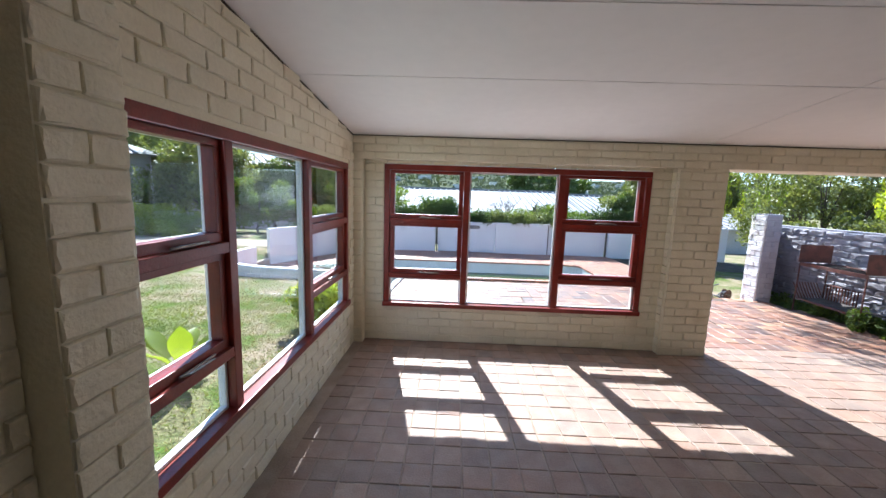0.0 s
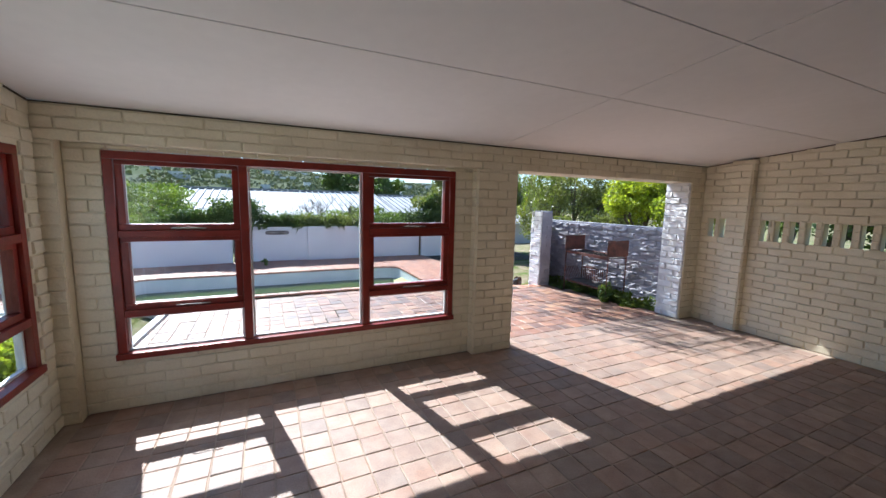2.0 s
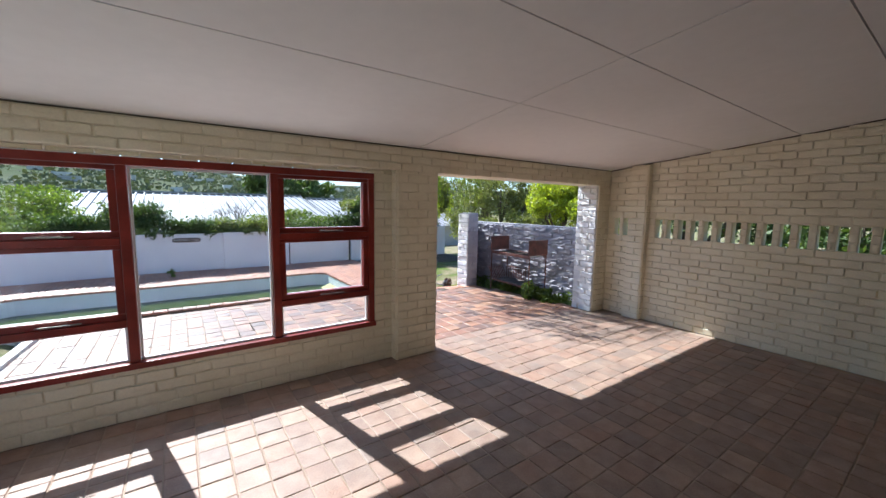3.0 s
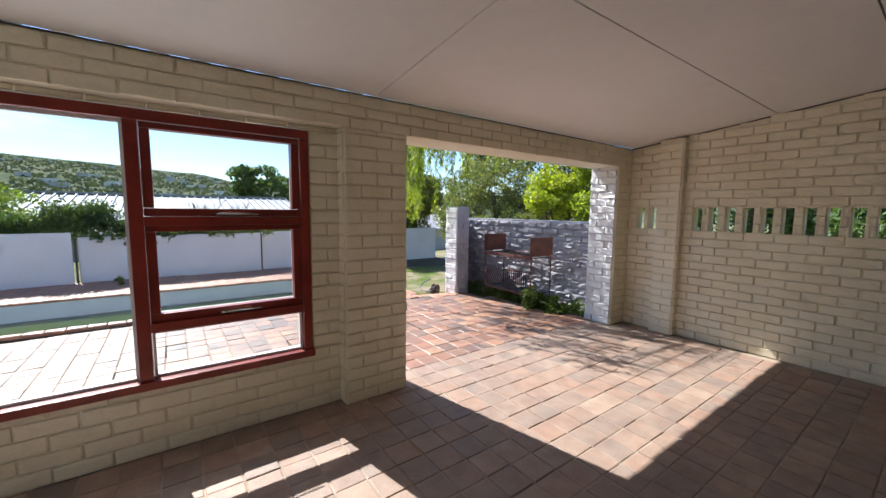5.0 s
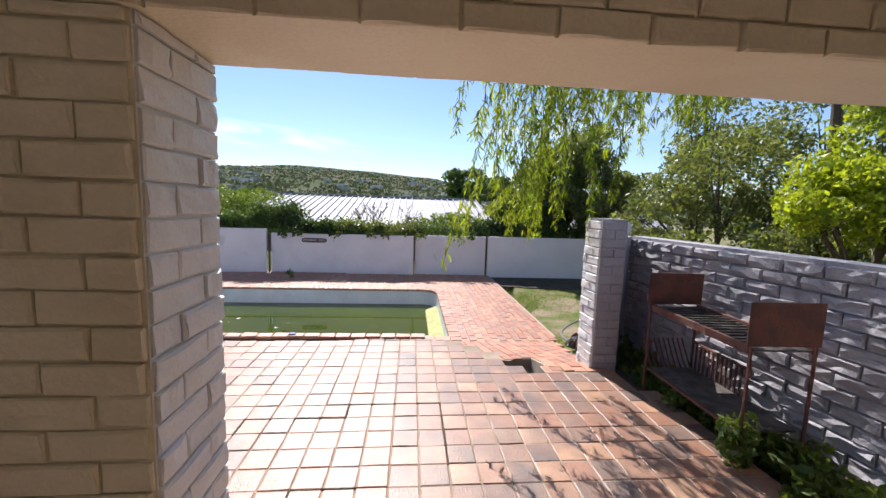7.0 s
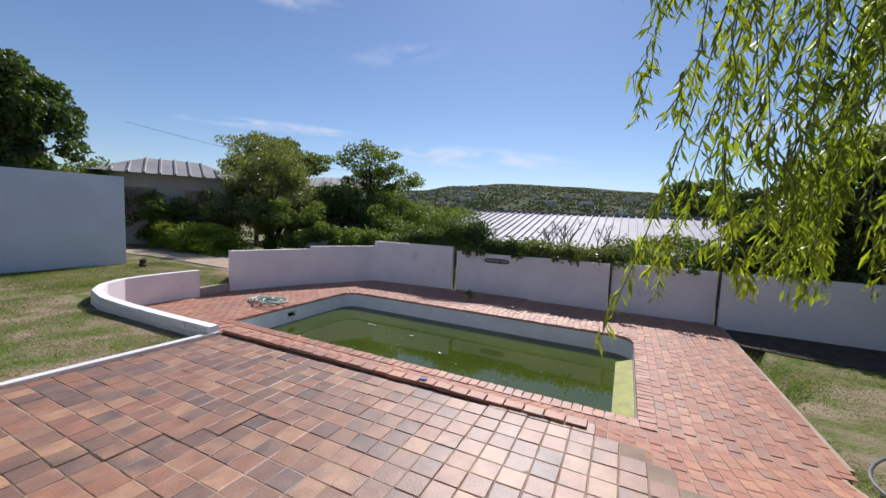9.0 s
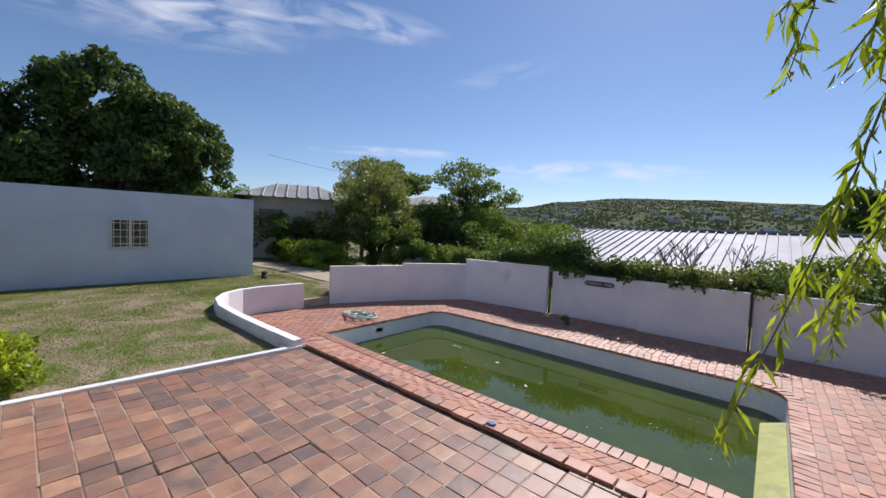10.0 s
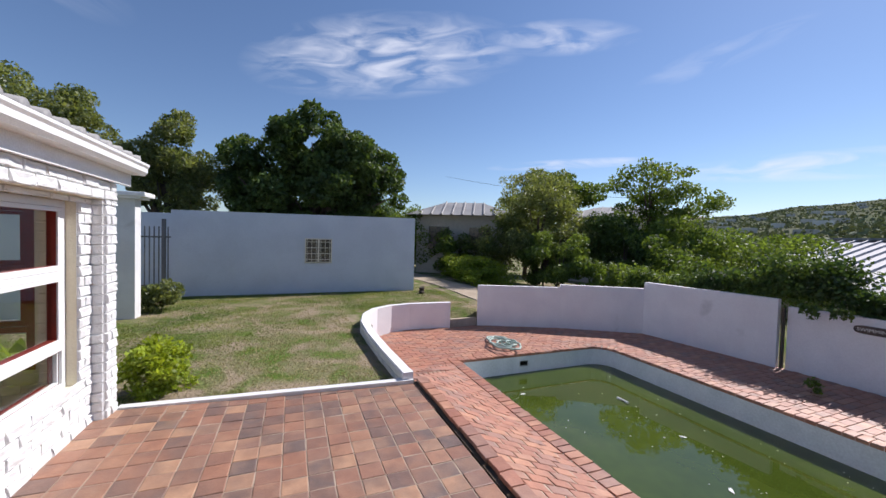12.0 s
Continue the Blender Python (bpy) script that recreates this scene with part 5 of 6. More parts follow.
def wall_globe():
    g = tagged(empty("globe_lamp", pose(5.86, 7.58, 1.24)), "white globe lamp on top of the grey garden wall", "lamp")
    bm = bmesh.new()
    bmesh.ops.create_uvsphere(bm, u_segments=20, v_segments=12, radius=0.075)
    part("globe", bm, M["plastic"], g, "white glass globe", smooth=True, m=pose(0, 0, 0.10))
    bm = bmesh.new()
    tube(bm, [(0, 0, 0), (0, 0, 0.015), (0, 0, 0.016), (0, 0, 0.04)], [0.05, 0.05, 0.03, 0.03], 14)
    part("collar", bm, M["dark_metal"], g)


wall_globe()
bm = bmesh.new()
for q in ((10.42, 10.62, -0.585, -0.570), (10.42, 10.62, -0.685, -0.670), (10.42, 10.435, -0.670, -0.585), (10.605, 10.62, -0.670, -0.585)):
    box(bm, PX0 - 0.004, PX0 + 0.012, *q)
skimmer = tagged(part("pool_skimmer", bm, M["plastic"]), "dark skimmer opening in the pool's side wall", "skimmer")
part("flap", boxed(PX0 - 0.003, PX0 + 0.006, 10.435, 10.605, -0.670, -0.585), M["joint"], skimmer, "dark opening")

# weeping tree at the pool's corner
def weeping_tree():
    rnd, rng = random.Random(21), np.random.default_rng(21)
    foot = Vector((9.7, 8.8, -0.3))
    t = tagged(empty("weeping_willow", Matrix.Translation(foot)), "weeping willow with long bright green hanging fronds", "tree")
    bm = bmesh.new()
    fork = Vector((-0.35, -0.2, 3.6))
    tube(bm, [(0, 0, -0.1), (-0.05, 0, 1.0), (-0.14, -0.1, 2.2), fork], [0.10, 0.08, 0.07, 0.06], 10)
    part("trunk", bm, M["bark"], t)
    ends = [(3.92, 7.05, 3.1), (4.02, 6.9, 3.15), (4.15, 6.75, 3.25), (4.45, 7.2, 3.35), (4.75, 6.9, 3.3), (5.05, 7.35, 3.4), (5.35, 6.95, 3.3), (4.9, 6.6, 3.2), (5.65, 7.5, 3.45), (5.9, 7.1, 3.4), (4.35, 7.65, 3.3), (5.2, 7.9, 3.5), (4.6, 7.45, 3.2), (6.4, 7.3, 3.3), (6.4, 8.7, 3.6)]
    boughs = []
    for end in ends:
        e = Vector(end) - foot
        mid = fork.lerp(e, 0.55) + Vector((rnd.uniform(-.15, .15), rnd.uniform(-.15, .15), 0.55))
        pts = [fork, fork.lerp(mid, 0.5) + Vector((0, 0, 0.2)), mid, mid.lerp(e, 0.5) + Vector((0, 0, 0.22)), e]
        bm = bmesh.new()
        tube(bm, pts, [0.036, 0.028, 0.02, 0.012, 0.005], 7)
        part("bough", bm, M["bark"], t)
        boughs.append(pts)
    pos, way = [], []
    bm = bmesh.new()

    def strand(p, length, sway, thick):
        """One hanging frond, its leaves lying down along it."""
        path = [p + sway * length * (q / 6) ** 1.6 + Vector((rnd.gauss(0, 0.012), rnd.gauss(0, 0.012), -length * (q / 6))) for q in range(7)]
        tube(bm, path, [0.005, 0.0045, 0.004, 0.0035, 0.003, 0.0025, 0.0015], 4)
        for q in range(int(length * thick)):
            w = (0.12 + 0.88 * rnd.random() ** 0.75) * 6
            i = min(int(w), 5)
            c = path[i].lerp(path[i + 1], w - i)
            turn = rnd.uniform(0, 6.283)
            out = Vector((math.cos(turn), math.sin(turn), 0))
            pos.append(c + out * 0.026 + Vector((0, 0, -0.025)))
            way.append((out.x * 0.62, out.y * 0.62, -1.0))
        return path

    for k in range(84):
        pts = rnd.choice(boughs)
        s = rnd.uniform(2.7, 3.99)
        i = int(s)
        p = Vector(pts[i]).lerp(Vector(pts[i + 1]), s - i) + Vector((rnd.gauss(0, 0.14), rnd.gauss(0, 0.16), rnd.uniform(-0.08, 0.05)))
        x = p.x + foot.x
        if x < 4.15:
            low = rnd.uniform(1.7, 2.4)
        elif x < 5.45:
            low = rnd.choice((rnd.uniform(1.0, 1.5), rnd.uniform(1.3, 2.2), rnd.uniform(1.9, 2.6)))
        else:
            low = rnd.uniform(2.1, 2.8)
        length = max(0.35, p.z + foot.z - low)
        path = strand(p, length, Vector((rnd.uniform(-0.22, 0.06), rnd.uniform(-0.14, 0.10), 0)), 62)
        for _ in range(rnd.choice((1, 2, 2, 3)) if length > 0.7 else 0):
            j = rnd.choice((1, 2, 3, 4))
            strand(path[j], length * rnd.uniform(0.15, 0.35), Vector((rnd.uniform(-0.7, 0.5), rnd.uniform(-0.5, 0.5), 0)), 75)
    for pts in boughs:
        for k in range(120):
            s = rnd.uniform(1.4, 3.99)
            i = int(s)
            c = Vector(pts[i]).lerp(Vector(pts[i + 1]), s - i)
            pos.append(c + Vector((rnd.gauss(0, 0.12), rnd.gauss(0, 0.12), rnd.gauss(0.02, 0.08))))
            way.append((rnd.uniform(-0.8, 0.8), rnd.uniform(-0.8, 0.8), -0.8))
    part("frond_stem", bm, M["twiggreen"], t)["kind"] = "stuff"
    crown = new("crown", leaf_mesh("crown", np.array(pos), 0.088, M["leaf_willow"], rng, 0.16, 0.1, np.array(way)))
    crown.parent = t


M["twiggreen"] = material("green_twig", (0.16, 0.17, 0.05), (0.12, 0.12, 0.04), rough=0.7, bump=0)
weeping_tree()

tree("weed", (0.5, 13.5, DECKZ), [((0, 0, 0.14), (0.10, 0.10, 0.15))], 160, 0.06, LM, "small green weed growing between the pavers", 81, 0.004, 4, "weed", spread=0.4, clumps=8)

# weeds in the bed under the garden wall
rng = np.random.default_rng(5)
n = 2600
u = rng.uniform(0.02, 0.96, n)
line = np.array([[GA.x, GA.y]]) + u[:, None] * np.array([[GB.x - GA.x, GB.y - GA.y]])
off = rng.uniform(0.05, 0.50, n)
hgt = rng.uniform(0.0, 0.13, n) * (0.5 + np.sin(u * 23) ** 2)
pos = np.stack([line[:, 0] + gn.x * off, line[:, 1] + gn.y * off, -0.06 + hgt], 1)
tagged(new("bed_weeds", leaf_mesh("bed_weeds", pos, 0.06, LM, rng, 0.5, -0.3)), "green weeds growing in the bed under the wall", "weeds", kind="stuff")
bm = bmesh.new()
prism(bm, [(5.46, 7.1), (5.52, 6.95), (5.68, 6.4), (5.68, 5.5), (5.87, 5.02), (6.32, 5.04), (6.11, 7.80)], -0.3, -0.05)
setting("soil_bed", bm, M["soil"], "dark soil bed at the foot of the garden wall", "soil")
tree("shrub", (5.86, 5.62, -0.06), [((0, 0, 0.12), (0.11, 0.15, 0.12))], 420, 0.09, LM, "leafy green weed in the soil bed", 71, 0.0, 3, "weed", spread=0.5, clumps=12)

for px, py, r, h, seed in ((5.60, 5.72, 0.10, 0.30, 72), (5.72, 5.40, 0.09, 0.10, 73), (5.78, 6.75, 0.14, 0.10, 74), (5.74, 6.35, 0.12, 0.12, 75), (5.98, 5.30, 0.10, 0.10, 76)):
    tree("weed", (px, py, -0.06), [((0, 0, h * 0.6), (r, r, h * 0.7))], 420, 0.06, LM, "leafy green weed growing in the soil bed", seed, 0.004, 3, "weed", spread=0.45, clumps=14)
# dark soil laid where the wall's shade falls, to deepen that shade
bm = bmesh.new()
prism(bm, [(5.87, 13.1), (6.6, 12.9), (7.6, 12.8), (8.8, 12.4), (10.0, 12.3), (10.0, 14.28), (5.87, 14.26)], -0.7, -0.478)
setting("soil_strip", bm, M["soil"], "dark bare soil strip that also deepens the boundary wall's shade", "soil")

# grass: tufts over the lawn
def grass(n, x0, x1, y0, y1, seed, label, keep, mat="grass", tall=0.05):
    r = np.random.default_rng(seed)
    x, y = r.uniform(x0, x1, n), r.uniform(y0, y1, n)
    ok = keep(x, y)
    x, y = x[ok], y[ok]
    z = np.array([ground_z(a, b) for a, b in zip(x, y)])
    pos = np.stack([x, y, z + 0.010], 1)
    m = len(x)
    way = np.stack([r.normal(0, 0.9, m), r.normal(0, 0.9, m), r.uniform(0.4, 1.2, m)], 1)
    tagged(new("grass", leaf_mesh("grass", pos, tall, M[mat], r, 0.14, 0, way)), label, "grass", kind="stuff")


def lawn_patch(x, y):
    """Thin where the soil shows."""
    d = np.sin(x * 1.3 + 0.6 * np.sin(y * 1.9)) + np.sin(y * 1.7 + 0.8 * np.sin(x * 0.9 + 2)) + 0.7 * np.sin(x * 3.1 + y * 2.3)
    dry = (x > -5.2) & (y > 4.6)
    return (np.random.default_rng(3).uniform(-1.4, 1.5, len(x)) < d - 1.2 * dry)


grass(230000, -8.8, -0.95, 1.5, 11.0, 8, "short patchy lawn grass", lambda x, y: lawn_patch(x, y) & ~((x > -4.85) & (y > 7.6)))
grass(90000, -8.1, -0.95, 1.5, 11.0, 18, "dry straw-coloured grass in the lawn", lambda x, y: ~lawn_patch(x, y) & ~((x > -4.85) & (y > 7.6)), "straw", 0.04)
grass(60000, 5.86, 9.2, 7.5, 14.2, 9, "short shaded grass beside the paving", lambda x, y: lawn_patch(x, y) & (y < 12.95))

# sandy drive and bank
bm = bmesh.new()
prism(bm, [(-4.9, 11.3), (-4.5, 12.8), (-9, 12.5), (-18, 11.4), (-18, 10.6), (-9, 11.4)], -0.6, lambda p: lawn_z(p[0]) + 0.02)
setting("road", bm, M["sand"], "sandy drive below the bushy bank", "drive")

# ---- far buildings ----
def white_roof(name, x0, x1, y0, y1, z0, z1, label):
    h = tagged(empty(name), label, "building")
    bm = bmesh.new()
    v = [bm.verts.new(c) for c in ((x0, y0, z0), (x1, y0, z0), (x1, y1, z1), (x0, y1, z1))]
    w = [bm.verts.new((c.co.x, c.co.y, c.co.z - 0.08)) for c in v]
    bm.faces.new(v)
    bm.faces.new(list(reversed(w)))
    for k in range(4):
        bm.faces.new((w[k], w[(k + 1) % 4], v[(k + 1) % 4], v[k]))
    roof2 = part("roof", bm, M["roofsheet"], h)
    part("wall", boxed(x0 + 0.3, x1 - 0.3, y0 + 0.5, y1 + 5, -3.0, z0 - 0.1), M["farwall"], h)
    bm = bmesh.new()
    v = [bm.verts.new(c) for c in ((x0, y1, z1 + 0.02), (x1, y1, z1 + 0.02), (x1, y1 + 6, z0), (x0, y1 + 6, z0))]
    bm.faces.new(v)
    bmesh.ops.solidify(bm, geom=bm.faces[:], thickness=0.06)
    part("roof", bm, M["roofsheet"], h)
    part("ridge_cap", boxed(x0, x1, y1 - 0.2, y1 + 0.2, z1 + 0.03, z1 + 0.12), M["rooftile"], h)
    s = (y1 - y0, z1 - z0)
    x = x0 + 0.2
    while x < x1:
        bm = bmesh.new()
        box(bm, -0.03, 0.03, 0, math.hypot(*s), 0.0, 0.08)
        part("seam", bm, M["roofsheet"], roof2, m=pose(x, y0, z0, math.degrees(math.atan2(s[1], s[0])), 0, 0))
        x += 0.40


white_roof("neighbour_house", -6.2, 8.1, 21.5, 30.0, 0.30, 2.0, "neighbouring house with a white ribbed sheet roof")
white_roof("neighbour_house", 8.5, 19.0, 22.2, 30.0, 0.20, 1.85, "neighbouring house with a white ribbed sheet roof")


def far_house(m, w, d, hw, hr, label):
    h = tagged(empty("far_house", m), label, "house")
    part("wall", boxed(-w, w, -d, d, -1.5, hw), M["farwall"], h)
    bm = bmesh.new()
    o = 0.5
    e = [bm.verts.new(c) for c in ((-w - o, -d - o, hw - 0.1), (w + o, -d - o, hw - 0.1), (w + o, d + o, hw - 0.1), (-w - o, d + o, hw - 0.1))]
    r = [bm.verts.new((-w * 0.45, 0, hr)), bm.verts.new((w * 0.45, 0, hr))]
    for f in ((e[0], e[1], r[1], r[0]), (e[1], e[2], r[1]), (e[2], e[3], r[0], r[1]), (e[3], e[0], r[0]), (e[3], e[2], e[1], e[0])):
        bm.faces.new(f)
    roof3 = part("roof", bm, M["rooftile"], h, "pale corrugated sheet roof")
    for k in range(int(w * 4)):
        x = -w + 0.25 + k * 0.5
        f = 1.0 if abs(x) < w * 0.45 else max(0.1, (w - abs(x)) / (w * 0.55))
        bm = bmesh.new()
        tube(bm, [(x, -d - o, hw - 0.08), (x, (-d - o) * (1 - f), hw - 0.08 + (hr - hw + 0.1) * f)], 0.05, 5)
        part("roof_rib", bm, M["rooftile"], roof3)
    for x in (-w * 0.5, w * 0.4):
        win = part("window", boxed(x - 0.5, x + 0.5, -d - 0.03, -d + 0.05, 0.9, 2.0), M["darkglass"], h)
        part("sill", boxed(x - 0.6, x + 0.6, -d - 0.08, -d, 0.82, 0.89), M["farwall"], win)


far_house(pose(-14.8, 15.0, 0.2, 0, 0, 62), 2.2, 1.9, 2.65, 3.35, "grey rendered house with a pale hipped roof behind shrubs")
far_house(pose(-14.8, 26.5, 0.2, 0, 0, 40), 3.6, 2.4, 3.0, 3.75, "grey rendered house wing half hidden by trees")

# ---- hills ----
PROFILE = [(-180, 0.03), (-90, 0.03), (-60, 0.045), (-40, 0.040), (-30, 0.062), (-24, 0.078), (-17, 0.087), (-8, 0.083), (2, 0.072), (8, 0.057), (18, 0.045), (40, 0.04), (90, 0.03), (180, 0.03)]


def rise(az):
    for (a0, s0), (a1, s1) in zip(PROFILE, PROFILE[1:]):
        if a0 <= az <= a1:
            k = (az - a0) / (a1 - a0)
            k = k * k * (3 - 2 * k)
            return s0 + (s1 - s0) * k
    return 0.03


def hill_point(az, k):
    r = 140 + 760 * k
    h = 930 * rise(az) * (k ** 1.15) + 2 * noise.noise((az * 0.12, k * 5, 0)) * k
    a = radians(az)
    return Vector((3.7 + r * math.sin(a), 5 + r * math.cos(a), -1.6 + h))


bm = bmesh.new()
rows = []
for i in range(23):
    rows.append([bm.verts.new(hill_point(-100 + 1.25 * j, i / 20 if i < 21 else 1.0 + 0.05 * (i - 20))) for j in range(161)])
for a, b in zip(rows, rows[1:]):
    for j in range(160):
        bm.faces.new((a[j], a[j + 1], b[j + 1], b[j]))
setting("backdrop_hill", bm, M["hill"], "distant bushy hill with scattered houses", "hill", smooth=True)
rng = np.random.default_rng(99)
rnd = random.Random(99)
centres = np.array([hill_point(rnd.uniform(-60, 60), rnd.random() ** 0.8) for _ in range(5200)])
pos = np.repeat(centres, 9, axis=0) + rng.normal(size=(5200 * 9, 3)) * np.array((2.6, 2.6, 0.8)) + np.array((0, 0, 0.8))
tagged(new("hill_bush", leaf_mesh("hill_bush", pos, 2.6, M["leaf_far"], rng, 0.8)), "dense bush covering the distant hillside", "bush", kind="stuff")
M["farhouse"] = material("far_house_paint", (0.62, 0.60, 0.56), (0.5, 0.48, 0.45), rough=0.8, bump=0, scale=0.05, fine=0.3, per_island=0.3)
bm = bmesh.new()
for k in range(80):
    c = hill_point(rnd.uniform(-40, 30), rnd.uniform(0.12, 0.9))
    w, d, h = rnd.uniform(2.5, 5), rnd.uniform(2, 3), rnd.uniform(0.8, 1.8)
    box(bm, c.x - w, c.x + w, c.y - d, c.y + d, c.z, c.z + 2 + h)
tagged(part("hill_houses", bm, M["farhouse"]), "scattered pale houses on the distant hillside", "houses", kind="stuff")
# overhead wire
bm = bmesh.new()
tube(bm, [(-30 + 4 * k, 20 + 2.2 * k, 7.5 - 0.9 * math.sin(math.pi * k / 6) - 0.55 * k) for k in range(5)], 0.012, 5)
tagged(part("overhead_wire", bm, M["dark_metal"]), "thin dark overhead wire", "wire")


# ---- pieces of walls, floor and paving ----
def brick_face(parent, mat, spots, limit=300, near=None, kind="brick", seed=3):
    lay(parent, "brick", kind, mat, mat, spots, limit, near, seed)


X, Yv = (1, 0), (0, 1)
S = (0, -1)
# window wall, inner side: lintel, piers, panel
spots = courses((LX, PY, 0), X, S, RX - LX, DZ - 0.005, 2.130, seed=1, course=0.0735)
spots += courses((PIERX, PY, 0), X, S, DX0 - PIERX, 0, DZ, seed=2)
spots += courses((DX1, PY, 0), X, S, RX - DX1, 0, DZ, seed=3)
spots += courses((LX, PY, 0), X, S, 0.10, 0, DZ, seed=4)
spots += courses((LX + 0.10, WY, 0), X, S, PIERX - LX - 0.10, 0, DZ, holes=[(WX0 - LX - 0.10, WX1 - LX - 0.10, WZ0, WZ1)], seed=5)
spots += courses((PIERX, PY, 0), Yv, (-1, 0), WY - PY, 0, DZ, seed=6)
brick_face(wall_front, M["cream"], spots, 300, (2.5, 4.6, 1.1))
# reveals and outer side in white
spots = courses((DX0, PY, 0), Yv, (1, 0), OY - PY, 0, DZ, seed=7)
spots += courses((DX1, PY, 0), Yv, (-1, 0), OY - PY, 0, DZ, depth=0.02, seed=8)
spots += courses((PIERX, OY, 0), X, (0, 1), DX0 - PIERX, -0.1, DZ, seed=9)
spots += courses((-0.82, OY, 0), X, (0, 1), 0.205, -0.1, DZ, depth=0.02, seed=10)
spots += courses((-0.82, OY, 0), X, (0, 1), RX + 1.0, DZ, 2.08, depth=0.02, seed=11, course=0.082)
spots += courses((LX + 0.10, 4.90, 0), X, (0, 1), PIERX - LX - 0.10, -0.1, DZ, holes=[(WX0 - LX - 0.10, WX1 - LX - 0.10, WZ0, WZ1)], depth=0.02, seed=12)
spots += courses((LX + 0.10, 4.90, 0), Yv, (1, 0), 0.10, -0.1, DZ, depth=0.018, seed=13)
spots += courses((-0.82, PY, 0), Yv, (-1, 0), OY - PY, -0.1, 2.1, depth=0.02, seed=14)
outer = setting("wall_north_outer_bricks", boxed(1.0, 1.2, 4.82, 4.88, 0.1, 0.2), M["white"], "white-painted outer brickwork of the window wall", "wall")
brick_face(outer, M["white"], spots, 300, (0.0, 5.0, 1.0), "hewn", seed=4)
# side walls
spots = courses((LX, BACKY, 0), Yv, (1, 0), PY - BACKY, 0, 2.9, holes=[(LWY0 - BACKY, LWY1 - BACKY, LWZ0, LWZ1), (1.68 - BACKY, 1.92 - BACKY, 0, 3)], top=lambda u: ceiling_z(BACKY + u) - 0.012, seed=15)
spots += courses((LX + 0.105, 1.68, 0), Yv, (1, 0), 0.24, 0, 2.38, seed=16)
spots += courses((LX, 1.92, 0), X, (0, 1), 0.105, 0, 2.38, seed=17)
brick_face(wall_left, M["cream"], spots, 300, (LX, 3.0, 1.2), seed=5)
holes = [(y - 0.04 - BACKY, y + 0.04 - BACKY, SLOT_Z0, SLOT_Z1) for y in SLOTS] + [(4.05 - BACKY, 4.29 - BACKY, 0, 3)]
spots = courses((RX, BACKY, 0), Yv, (-1, 0), PY - BACKY, 0, 2.9, holes=holes, top=lambda u: ceiling_z(BACKY + u) - 0.012, depth=0.016, seed=18)
brick_face(wall_right, M["cream"], spots, 300, (RX, 3.6, 1.0), seed=6)
spots = courses((RX - 0.105, 4.05, 0), Yv, (-1, 0), 0.24, 0, 2.175, seed=19)
spots += courses((RX - 0.105, 4.05, 0), X, S, 0.105, 0, 2.175, seed=20)
brick_face(pilaster, M["cream"], spots, 300, seed=7)
# garden wall and pier
spots = courses((GA.x, GA.y, 0), tuple(gd), tuple(gn), (GB - GA).length, -0.1, 1.23, depth=0.028, joint=0.012, seed=21, course=0.094, brick=0.26)
lay(garden_wall, "block", "rock", M["grey"], M["grey"], spots, 300, None, 8)
spots = courses((5.36, 7.08, 0), X, S, 0.24, -0.2, 1.43, seed=22)
lay(garden_pier, "brick", "brick", M["grey"], M["grey"], spots, 300, None, 9)
# white bricks on the west face stand in for the sun grazing it
lay(garden_pier, "brick", "brick", M["white"], M["white"], courses((5.36, 7.08, 0), Yv, (-1, 0), 0.30, -0.2, 1.43, depth=0.022, seed=23), 300, None, 13)
# curved wall, lawn side
spots = []
for k in range(len(CURVE) - 1):
    a, b = Vector(CURVE[k]), Vector(CURVE[k + 1])
    d = (b - a).normalized()
    o = Vector((d.y, -d.x)) * -0.12
    o = -o if o.dot(Vector((-0.3, -1))) < 0 else o
    tz = curve_top(k / (len(CURVE) - 1))
    spots += courses((a.x + o.x, a.y + o.y, 0), tuple(d), tuple(o.normalized()), (b - a).length, -0.18, tz - 0.01, seed=30 + k, depth=0.018)
lay(curved_wall, "brick", "brick", M["white"], M["white"], spots, 300, None, 10)


# floor tiles
rnd = random.Random(50)
spots = []
for i in range(-2, 47):
    for j in range(-16, 46):
        x, y = TX + (i + 0.5) * TILE, TY + (j + 0.5) * TILE
        corners = [(x + a * 0.075, y + b * 0.075) for a in (-1, 1) for b in (-1, 1)]
        if inside((x, y), PIT) or sum(inside(c, PIT) for c in corners) > 1:
            continue
        if sum(inside(c, FLOOR) for c in corners) < (2 if y > OY and (x > 3.0 or x < 0.0) else 4):
            continue
        sunk = rnd.uniform(-0.0025, 0.0025) * (1.2 if y > OY else 1.0)
        tilt = Matrix.Rotation(rnd.gauss(0, 0.006 if y > OY else 0.003), 4, "X") @ Matrix.Rotation(rnd.gauss(0, 0.006 if y > OY else 0.003), 4, "Y") @ Matrix.Rotation(rnd.gauss(0, 0.008), 4, "Z")
        lean = Matrix.Rotation(math.atan2(patio_z(x, y + 0.06) - patio_z(x, y - 0.06), 0.12), 4, "X") @ Matrix.Rotation(-math.atan2(patio_z(x + 0.06, y) - patio_z(x - 0.06, y), 0.12), 4, "Y")
        spots.append(Matrix.Translation((x, y, patio_z(x, y) - 0.010 + sunk)) @ lean @ tilt @ Matrix.Diagonal((TILE - 0.007, TILE - 0.007, 0.010, 1)))
lay(floor, "tile", "slab", M["tile_in"], M["tile_in_far"], [m for m in spots if m.translation.y < OY], 240, (3.2, 3.9, 0), 11)
lay(floor, "tile", "slab", M["tile"], M["tile_far"], [m for m in spots if m.translation.y >= OY], 300, (2.6, 6.4, 0), 14)

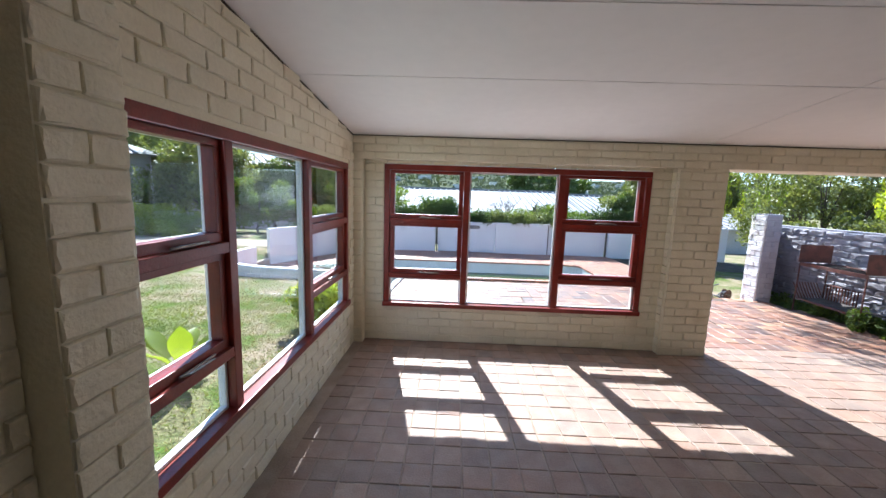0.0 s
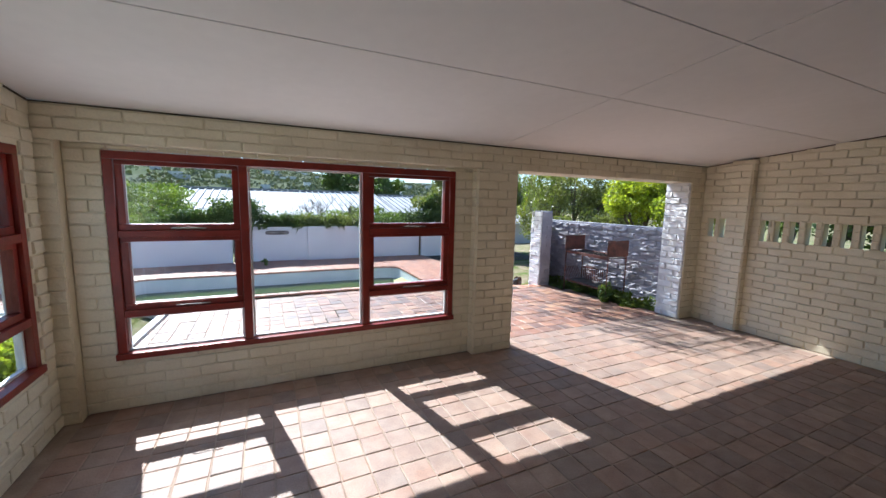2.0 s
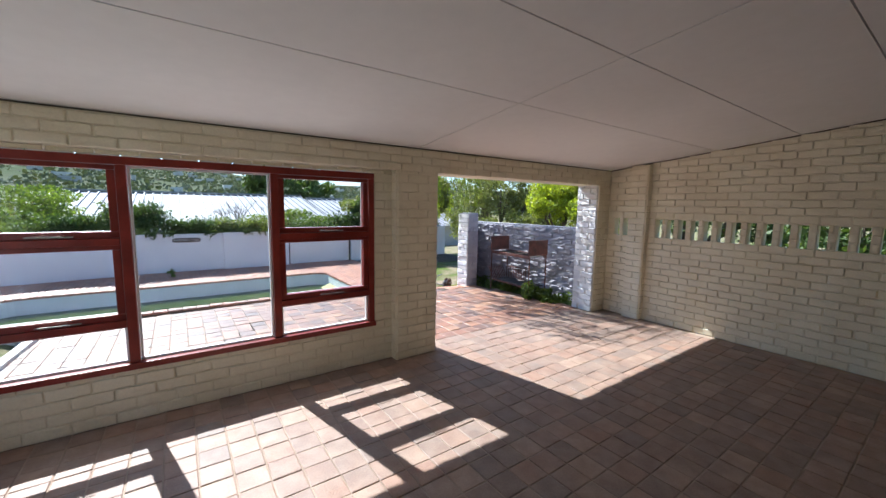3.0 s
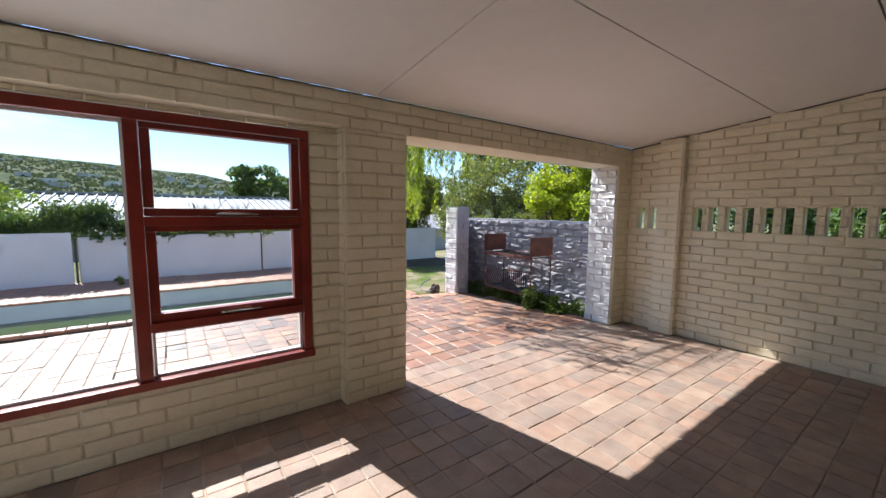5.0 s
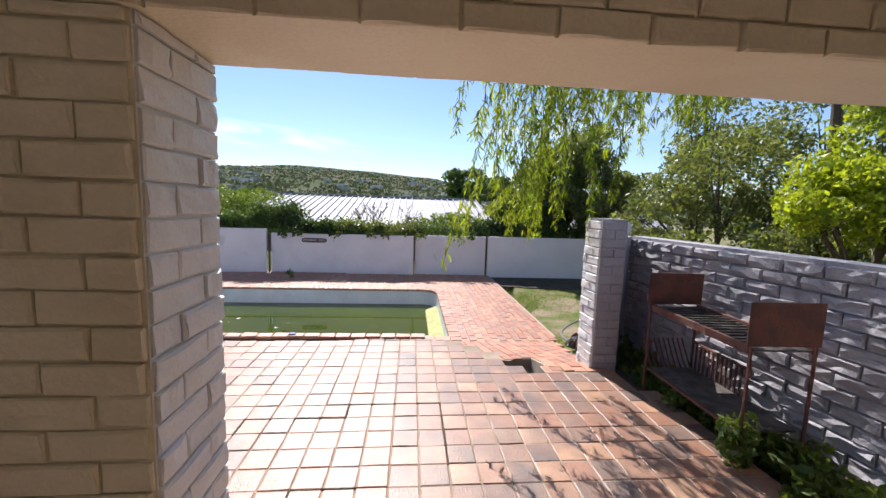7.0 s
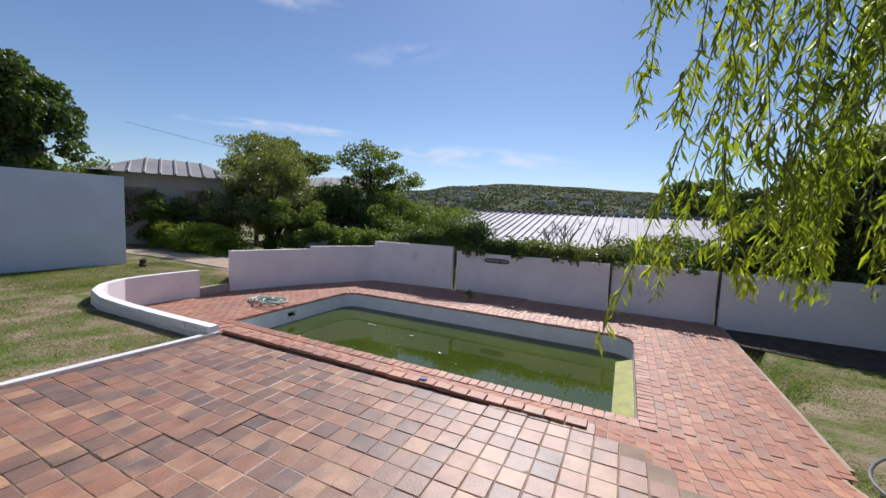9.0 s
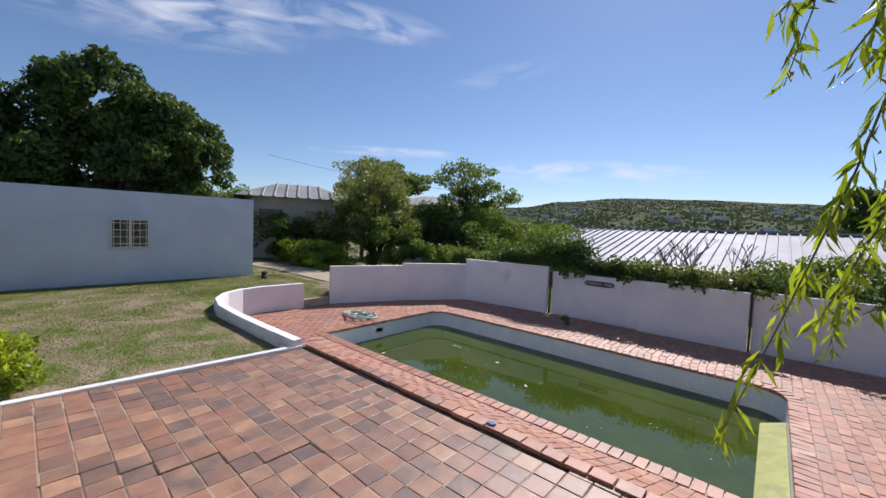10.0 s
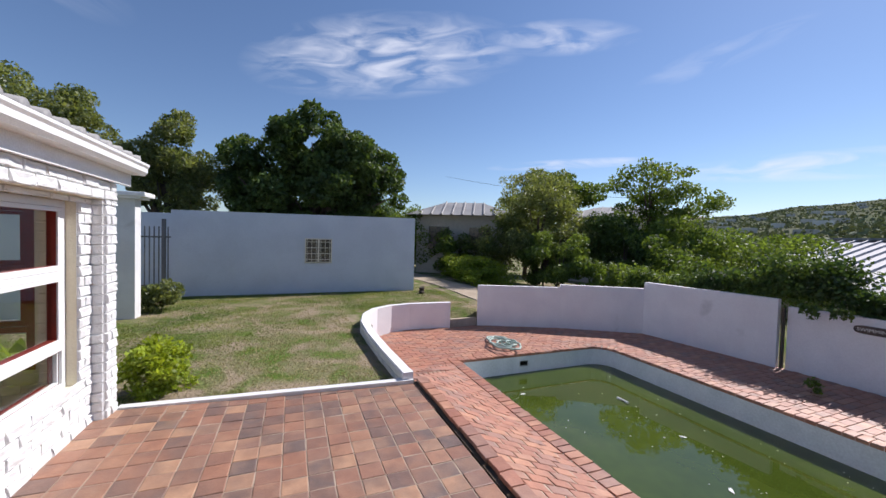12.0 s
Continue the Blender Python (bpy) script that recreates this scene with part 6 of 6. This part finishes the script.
# open earth-filled cracks that follow the tile joints
def crack(name, corners, wide=0.012):
    """Corners count in tiles from the grid's origin."""
    rnd2 = random.Random(len(corners))
    bm = bmesh.new()
    for (a, b), (c, d) in zip(corners, corners[1:]):
        x0, y0, x1, y1 = TX + a * TILE, TY + b * TILE, TX + c * TILE, TY + d * TILE
        for k in range(4):
            p = Vector((x0, y0)).lerp(Vector((x1, y1)), k / 4)
            q = Vector((x0, y0)).lerp(Vector((x1, y1)), (k + 1) / 4)
            w = wide * rnd2.uniform(0.35, 0.8)
            lo, hi = (min(p.x, q.x) - w, min(p.y, q.y) - w), (max(p.x, q.x) + w, max(p.y, q.y) + w)
            box(bm, lo[0], hi[0], lo[1], hi[1], patio_z(p.x, p.y) - 0.02, patio_z(p.x, p.y) + 0.002 + 0.0005 * k)
    setting(name, bm, M["soil"], "dark crack between lifted patio tiles", "crack")


crack("crack_1", [(8, 31), (8, 33), (9, 33), (9, 34), (10, 34), (10, 36), (11, 36), (11, 37), (12, 37), (12, 39), (13, 39)])
crack("crack_2", [(18, 35), (18, 36), (22, 36), (22, 37), (26, 37), (26, 33)])
crack("crack_3", [(20, 31), (21, 31), (21, 32), (23, 32)], 0.009)

# pool edge: a soldier course, then running bond
spots = []
for k in range(len(POOL)):
    a2, b2 = Vector(POOL[k]), Vector(POOL[(k + 1) % len(POOL)])
    L = (b2 - a2).length
    cnt = max(1, round(L / 0.112))
    d = (b2 - a2).normalized()
    o = Vector((d.y, -d.x))
    for q in range(cnt):
        c = a2 + d * L * (q + 0.5) / cnt + o * 0.0755
        spots.append(Matrix.Translation((c.x, c.y, DECKZ - 0.04)) @ Matrix.Rotation(math.atan2(d.y, d.x) + rnd.gauss(0, 0.008), 4, "Z") @ Matrix.Diagonal((L / cnt - 0.008, 0.18, 0.045 + rnd.uniform(-0.002, 0.002), 1)))
for x, q in ((PX0 - 0.083, -1), (PX1 + 0.083, 1)):
    spots.append(Matrix.Translation((x, PY0 - 0.083, DECKZ - 0.04)) @ Matrix.Rotation(rnd.gauss(0, 0.01), 4, "Z") @ Matrix.Diagonal((0.155, 0.155, 0.045, 1)))
outer_rim = rounded(PX0, PX1, PY0, PY1, grow=0.165)
for k in range(28):
    x = -0.64 + 0.170 * k
    if x < 3.72:
        spots.append(Matrix.Translation((x + 0.085, 7.935 + rnd.gauss(0, 0.004), -0.012)) @ Matrix.Rotation(rnd.gauss(0, 0.012), 4, "Z") @ Matrix.Diagonal((0.162, 0.115, 0.034, 1)))
PL = 0.215
PW = (PX1 - PX0 + 0.33) / 61


def spans(x, poly):
    """Where the line at x runs inside the outline, along y."""
    ys = []
    for k in range(len(poly)):
        (x0, y0), (x1, y1) = poly[k], poly[k - 1]
        if (x0 > x) != (x1 > x):
            ys.append((y1 - y0) * (x - x0) / (x1 - x0) + y0)
    ys.sort()
    return list(zip(ys[::2], ys[1::2]))


def cut(parts, hole):
    """Take the hole's spans out of the spans."""
    for h0, h1 in hole:
        parts = [q for a, b in parts for q in ((a, min(b, h0)), (max(a, h1), b)) if q[1] - q[0] > 0.03]
    return parts


for j in range(-24, 80):
    x = PX0 - 0.165 + (j + 0.5) * PW
    free = spans(x, DECK)
    if PX0 - 0.165 < x < PX1 + 0.165:
        free = cut(free, spans(x, outer_rim))
    free = cut(free, spans(x, PIT))
    if -0.64 < x < 3.78:
        free = cut(free, [(6.0, 7.995)])
    for a0, a1 in free:
        shift = PY0 - 0.165 + (PL / 2 if j % 2 else 0.0)
        y = shift + math.floor((a0 - shift) / PL) * PL
        while y < a1:
            b0, b1 = max(y, a0), min(y + PL, a1)
            y += PL
            if b1 - b0 > 0.04:
                c = (b0 + b1) / 2
                lean = Matrix.Rotation(math.atan2(deck_z(x, c + 0.1) - deck_z(x, c - 0.1), 0.2), 4, "X") @ Matrix.Rotation(-math.atan2(deck_z(x + 0.05, c) - deck_z(x - 0.05, c), 0.1), 4, "Y")
                spots.append(Matrix.Translation((x, c, deck_z(x, c) - 0.010 + rnd.uniform(-0.002, 0.003))) @ lean @ Matrix.Rotation(rnd.gauss(0, 0.012), 4, "Z") @ Matrix.Rotation(rnd.gauss(0, 0.01), 4, "X") @ Matrix.Diagonal((PW - 0.009, b1 - b0 - 0.009, 0.011, 1)))
lay(deck, "paver", "slab", M["paver"], M["paver_far"], spots, 300, (2.2, 8.3, 0), 12)
# the soil-dark colour paints the shade in the crack beside the patio
setting("edging", boxed(-0.64, 3.74, 7.842, 7.995, -0.5, -0.018), M["soil"], "raised edging between patio and pool paving, darkened for the shaded crack", "edging")
